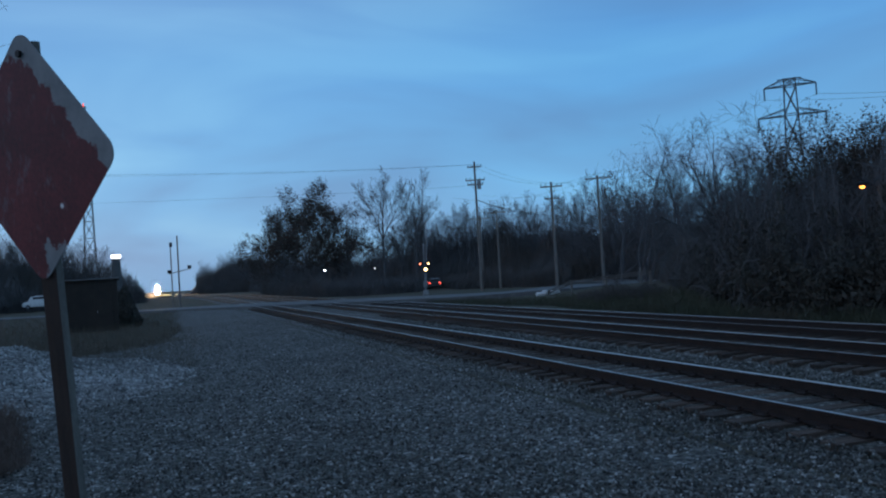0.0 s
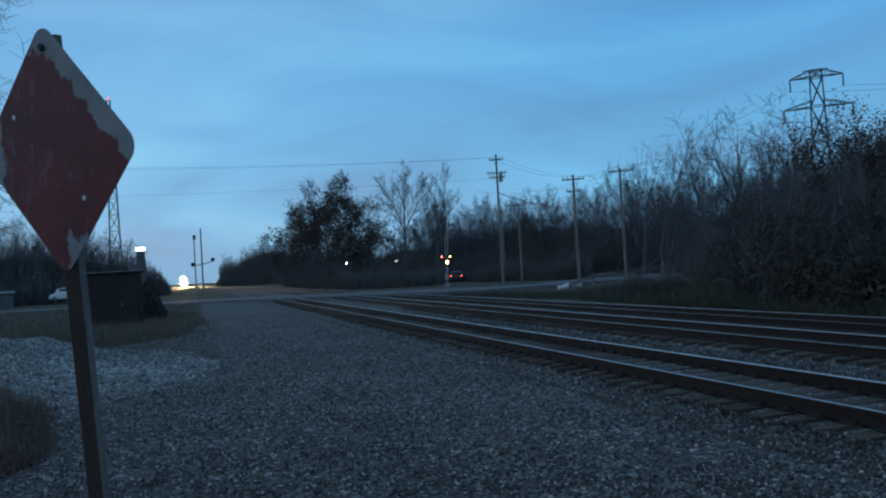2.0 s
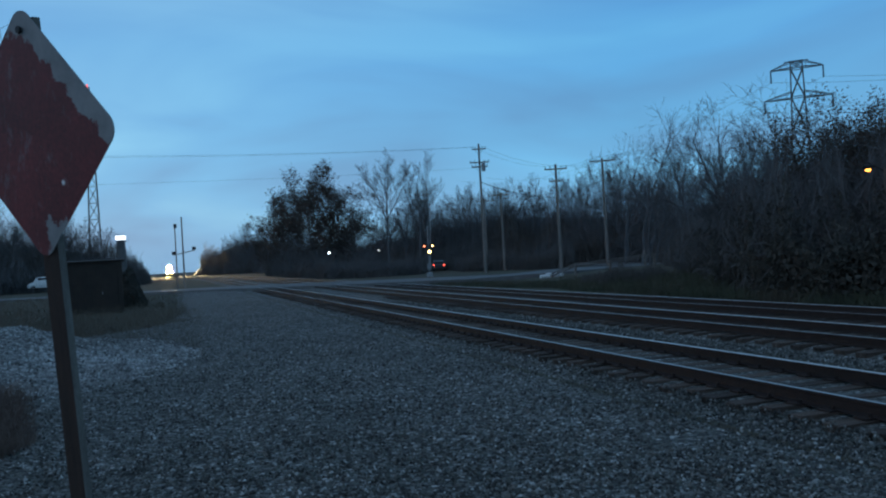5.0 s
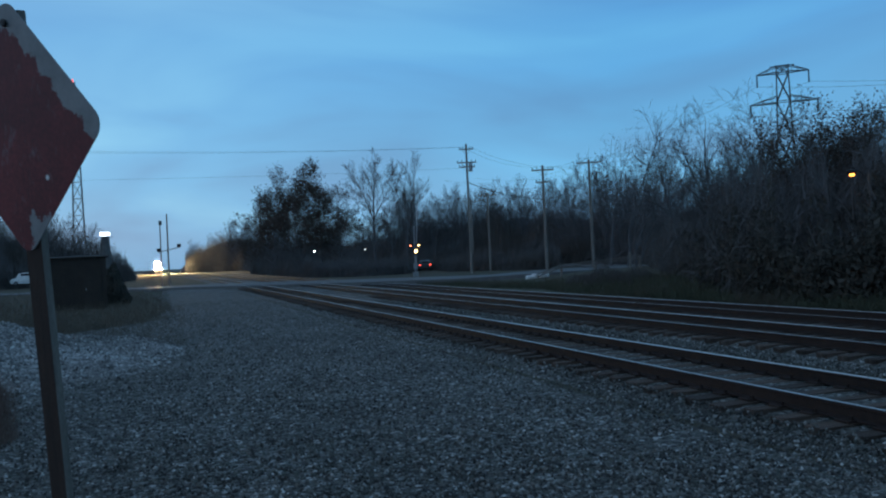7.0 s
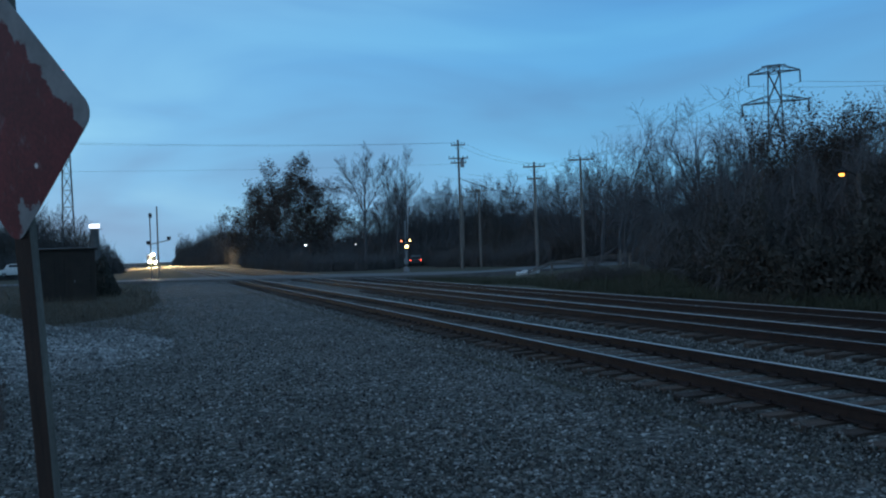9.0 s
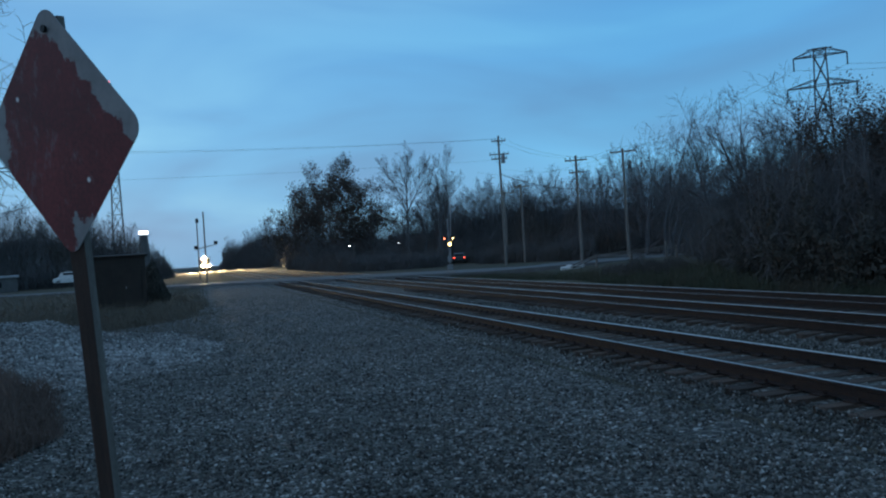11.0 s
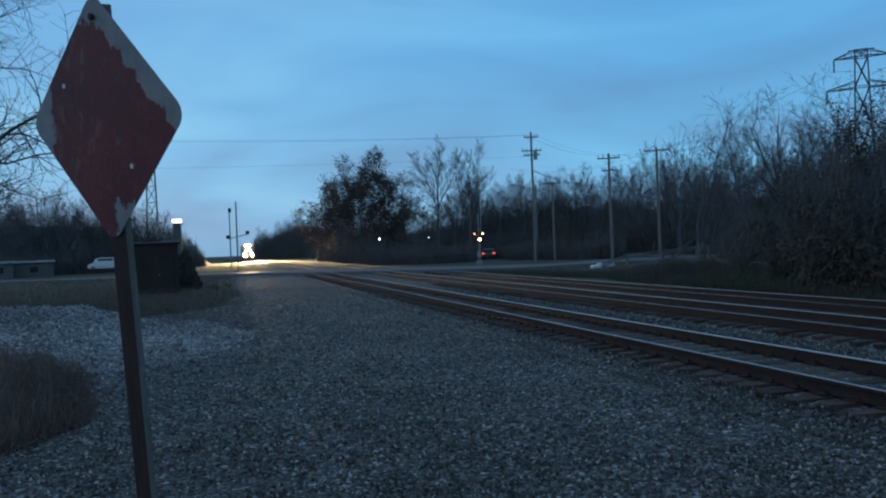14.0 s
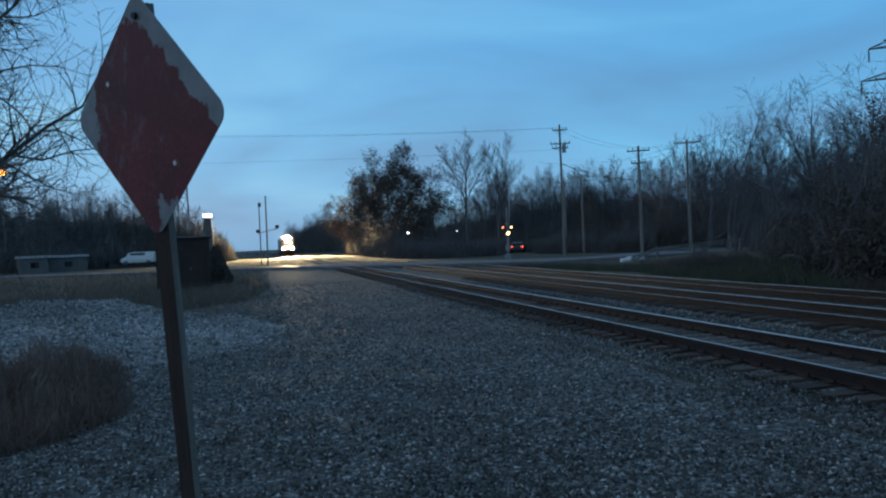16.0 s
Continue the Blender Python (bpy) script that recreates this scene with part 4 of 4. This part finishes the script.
part("shaft", one_box(0, 0, 0.5, 0.14, 0.1, 1.2, bevel=0.02), M_POLE, mk)


# ---- street lamps and far lights ----
def street_lamp(az, dist, height, mat, label, arm=1.5, turn=0.0, size=0.32):
    x, y = polar(az, dist)
    root = thing("street_lamp", x, y, -0.2, turn - az, label, "street lamp", "street lamps")
    part("pole", one_rod((arm, 0, 0), (arm, 0, height + 0.2), 0.09, 0.06, seg=8), M_BARK, root)
    part("arm", one_rod((arm, 0, height + 0.1), (0, 0, height + 0.45), 0.03, seg=6), M_BLACK, root)
    head = part("lamp_head", one_box(0, 0, height + 0.22 + size, 0.2 + 1.6 * size, 0.3, 0.14, bevel=0.05), M_BLACK, root)
    bm = bmesh.new()
    bmesh.ops.create_uvsphere(bm, u_segments=12, v_segments=8, radius=size)
    bmesh.ops.scale(bm, vec=(1, 0.8, 0.6), verts=bm.verts)
    bmesh.ops.translate(bm, vec=(0, 0, height + 0.2), verts=bm.verts)
    part("lens", bm, mat, head, "glowing lamp lens")
    return root


street_lamp(44.8, 31, 4.05, G_SODIUM, "orange sodium street lamp among the trees", 0.5, size=0.085)
street_lamp(-15.05, 40, 5.7, G_SODIUM, "orange sodium street lamp on a timber pole beside the yard", -1.2, size=0.2)
street_lamp(10.06, 118, 3.5, G_COOL, "small white yard lamp in front of the woods", 0.6, size=0.10)
street_lamp(13.42, 140, 3.7, glow("dim_lamp_glow", (0.9, 0.9, 0.85), 4.0), "dim yard lamp in front of the woods", 0.6, size=0.1)
street_lamp(42.6, 60, 4.1, glow("faint_orange_glow", (1.0, 0.5, 0.2), 3.0), "faint orange lamp deep in the woods", 0.6, size=0.12)


# ---- equipment shed ----
def shed():
    root = thing("equipment_shed", -4.4, 53.0, -0.05, 3, "dark brown windowless equipment shed beside the track", "shed")
    part("body", one_box(0, 0, 1.45, 3.0, 3.2, 2.9), M_SHED, root)
    for i in range(13):
        part("cladding_board", one_box(-1.4 + i * 0.2333, -1.62, 1.45, 0.215, 0.03, 2.86, bevel=0.006), M_SHED, root)
    roof = bmesh.new()
    for s in (-1, 1):
        box(roof, 0, s * 0.88, 2.96, 3.3, 1.85, 0.06, m=Matrix.Rotation(radians(-s * 3), 4, "X"))
    part("roof", roof, M_SHEDROOF, root, "shallow brown sheet roof")
    door = part("door", one_box(0.75, -1.65, 1.1, 0.95, 0.05, 2.05, bevel=0.01), M_SHED, root)
    part("handle", one_box(0.42, -1.69, 1.1, 0.04, 0.05, 0.14, bevel=0.01), M_GALV, door)
    return root


shed()


# ---- vehicles ----
def shell(length, rows, width):
    """A car body: outline rows of (y, low z, high z), narrowed towards the top."""
    bm = bmesh.new()
    loops = []
    for y, z0, z1 in rows:
        w0, w1 = width / 2, width / 2 * (0.96 if z1 < 1.2 else 0.8)
        zm = min(z1, 0.95)
        loops.append([bm.verts.new(p) for p in ((-w0 * 0.96, y, z0), (-w0, y, (z0 + zm) / 2), (-w0, y, zm - 0.03), (-w1, y, z1), (w1, y, z1), (w0, y, zm - 0.03), (w0, y, (z0 + zm) / 2), (w0 * 0.96, y, z0))])
    for a, b in zip(loops, loops[1:]):
        for i in range(8):
            j = (i + 1) % 8
            bm.faces.new((a[i], a[j], b[j], b[i]))
    bm.faces.new(loops[0][::-1])
    bm.faces.new(loops[-1])
    bmesh.ops.recalc_face_normals(bm, faces=bm.faces)
    bmesh.ops.bevel(bm, geom=list(bm.edges), offset=0.03, segments=1, affect="EDGES")
    return bm


def vehicle(name, az, dist, turn, mat, rows, width, label, z=0.0, lit=False):
    x, y = polar(az, dist)
    root = thing(name, x, y, z, turn, label, "car" if name == "car" else "van")
    part("body", shell(4.5, rows, width), mat, root)
    ends = rows[0][0], rows[-1][0]
    for wy in (ends[0] + 0.85, ends[1] - 0.85):
        for s in (-1, 1):
            wheel = part("wheel", one_rod((s * (width / 2 - 0.2), wy, 0.33), (s * (width / 2 + 0.01), wy, 0.33), 0.33, seg=16), M_BLACK, root)
            part("rim", one_rod((s * (width / 2), wy, 0.33), (s * (width / 2 + 0.02), wy, 0.33), 0.2, seg=12), M_GALV, wheel)
    top = max(r[2] for r in rows)
    for s in (-1, 1):
        part("side_window", one_box(s * width * 0.435, (ends[0] + ends[1]) / 2 - 0.1, top - 0.32, 0.05, (ends[1] - ends[0]) * 0.45, 0.36, bevel=0.02, m=Matrix.Rotation(radians(-s * 14), 4, "Y")), M_GLASS, root)
        part("tail_lamp", one_box(s * (width / 2 - 0.18), ends[0] - 0.01, 0.85, 0.24, 0.06, 0.12, bevel=0.02), G_TAIL if lit else M_RED, root, "glowing red tail lamp" if lit else "red tail lamp")
        part("headlamp", one_box(s * (width / 2 - 0.22), ends[1] + 0.005, 0.7, 0.3, 0.05, 0.15, bevel=0.02), M_GLASS, root)
    part("rear_window", one_box(0, ends[0] + 0.32, top - 0.3, width * 0.66, 0.05, 0.36, bevel=0.02, m=Matrix.Rotation(radians(-28), 4, "X")), M_GLASS, root)
    return root


CAR = [(-2.2, 0.35, 0.9), (-2.0, 0.25, 1.0), (-1.5, 0.22, 1.42), (-0.2, 0.2, 1.5), (0.5, 0.2, 1.42), (1.15, 0.2, 0.98), (1.9, 0.25, 0.88), (2.25, 0.35, 0.7)]
VAN = [(-2.6, 0.4, 1.9), (-2.4, 0.3, 2.0), (0.9, 0.28, 2.0), (1.5, 0.28, 1.85), (1.9, 0.28, 1.2), (2.5, 0.35, 1.05), (2.7, 0.4, 0.8)]
vehicle("car", 17.45, 124, -18, M_CAR, CAR, 1.85, "dark car with red tail lamps lit on the far road", lit=True)
vehicle("van", -7.45, 148, 82, M_WHITE, VAN, 1.95, "white van parked at the roadside", z=0.45)


# ---- low buildings in the west ----
def low_building(az, dist, length, height, label):
    x, y = polar(az, dist)
    root = thing("low_building", x, y, -0.2, -az + 4, label, "building", "low buildings")
    part("wall", one_box(0, 0, height / 2, length, 8, height), M_WALL, root)
    part("roof", one_box(0, 0, height + 0.15, length + 0.5, 8.8, 0.35, bevel=0.05), M_ROBE, root, "pale flat roof edge")
    n = int(length / 3)
    for i in range(n):
        wx = -length / 2 + (i + 0.5) * length / n
        win = part("window", one_box(wx, -4.02, height * 0.55, 1.3, 0.08, 1.0), M_WALL, root)
        part("pane", one_box(wx, -4.05, height * 0.55, 1.1, 0.06, 0.82), M_GLASS, win)
    return root


low_building(-13.6, 142, 3.8, 2.35, "low pale building with a light roof edge below the woods")
low_building(-11.7, 146, 5.4, 2.3, "low pale building with a light roof edge below the woods")


# ---- the train's locomotive ----
def locomotive():
    root = thing("locomotive", 0, 0, 0, 0, "dark diesel locomotive with headlight and ditch lights burning", "locomotive")
    part("frame", one_box(0, 9.5, 1.35, 2.9, 19.0, 0.35, bevel=0.05), M_BLACK, root)
    part("long_hood", one_box(0, 12.0, 2.85, 1.9, 13.5, 2.7, bevel=0.12), M_LOCO, root)
    cab = bmesh.new()
    box(cab, 0, 3.6, 3.0, 2.95, 2.7, 2.95, bevel=0.15)
    part("cab", cab, M_LOCO, root)
    nose = bmesh.new()
    prof = [(0.85, 1.5), (0.75, 2.5), (1.05, 3.05), (2.3, 3.2), (2.3, 1.5)]
    for s in (-0.85, 0.85):
        [nose.verts.new((s * (1.0 if z < 2.8 else 0.85), y, z)) for y, z in prof]
    nose.verts.ensure_lookup_table()
    a, b = nose.verts[:5], nose.verts[5:]
    nose.faces.new(a)
    nose.faces.new(b[::-1])
    for i in range(5):
        j = (i + 1) % 5
        nose.faces.new((a[i], b[i], b[j], a[j]))
    bmesh.ops.recalc_face_normals(nose, faces=nose.faces)
    bmesh.ops.bevel(nose, geom=list(nose.edges), offset=0.06, segments=2, affect="EDGES")
    part("nose", nose, M_LOCO, root)
    for s in (-0.68, 0.68):
        part("windscreen", one_box(s, 2.22, 3.75, 1.05, 0.06, 0.6, bevel=0.03), M_GLASS, root)
        part("side_window", one_box(s * 2.17, 3.6, 3.7, 0.06, 1.5, 0.6, bevel=0.03), M_GLASS, root)
    house = part("headlight_housing", one_box(0, 2.2, 4.32, 1.1, 0.2, 0.54, bevel=0.06), M_BLACK, root)
    for s in (-0.25, 0.25):
        part("headlight", one_rod((s, 2.10, 4.32), (s, 2.05, 4.32), 0.22, seg=16), G_HEAD, house, "burning headlight")
    part("pilot", one_box(0, 0.55, 0.75, 2.8, 0.15, 1.0, bevel=0.05), M_BLACK, root, "black snow plough")
    part("coupler", one_box(0, 0.2, 0.9, 0.3, 0.8, 0.3, bevel=0.06), M_BLACK, root)
    for s in (-1, 1):
        post = part("ditch_light_housing", one_box(s * 1.0, 0.52, 1.72, 0.3, 0.2, 0.34, bevel=0.04), M_BLACK, root)
        part("ditch_light", one_rod((s * 1.0, 0.42, 1.72), (s * 1.0, 0.38, 1.72), 0.13, seg=14), G_DITCH, post, "burning ditch light")
        part("handrail", one_rod((s * 1.38, 0.7, 2.5), (s * 1.38, 18.4, 2.5), 0.02, seg=6), M_YELLOW, root)
    part("fuel_tank", one_box(0, 9.5, 0.85, 2.6, 4.6, 0.85, bevel=0.15), M_BLACK, root)
    for ty in (3.6, 15.4):
        truck = part("truck", one_box(0, ty, 0.75, 2.5, 4.6, 0.45, bevel=0.06), M_BLACK, root)
        for wy in (-1.6, 0.0, 1.6):
            part("axle_wheels", rod(one_rod((-0.81, ty + wy, 0.5), (-0.68, ty + wy, 0.5), 0.5, seg=20), (0.68, ty + wy, 0.5), (0.81, ty + wy, 0.5), 0.5, seg=20), M_RUST, truck)
    return root


loco = locomotive()


def motions():
    rows = []
    for t in range(0, 17):
        y = 471.0 - 17.0 * t
        rows.append((float(t), pose(7.75 + shift(y), y, 0.2, 0, 0, 2.7)))
    walk(loco, rows)


motions()
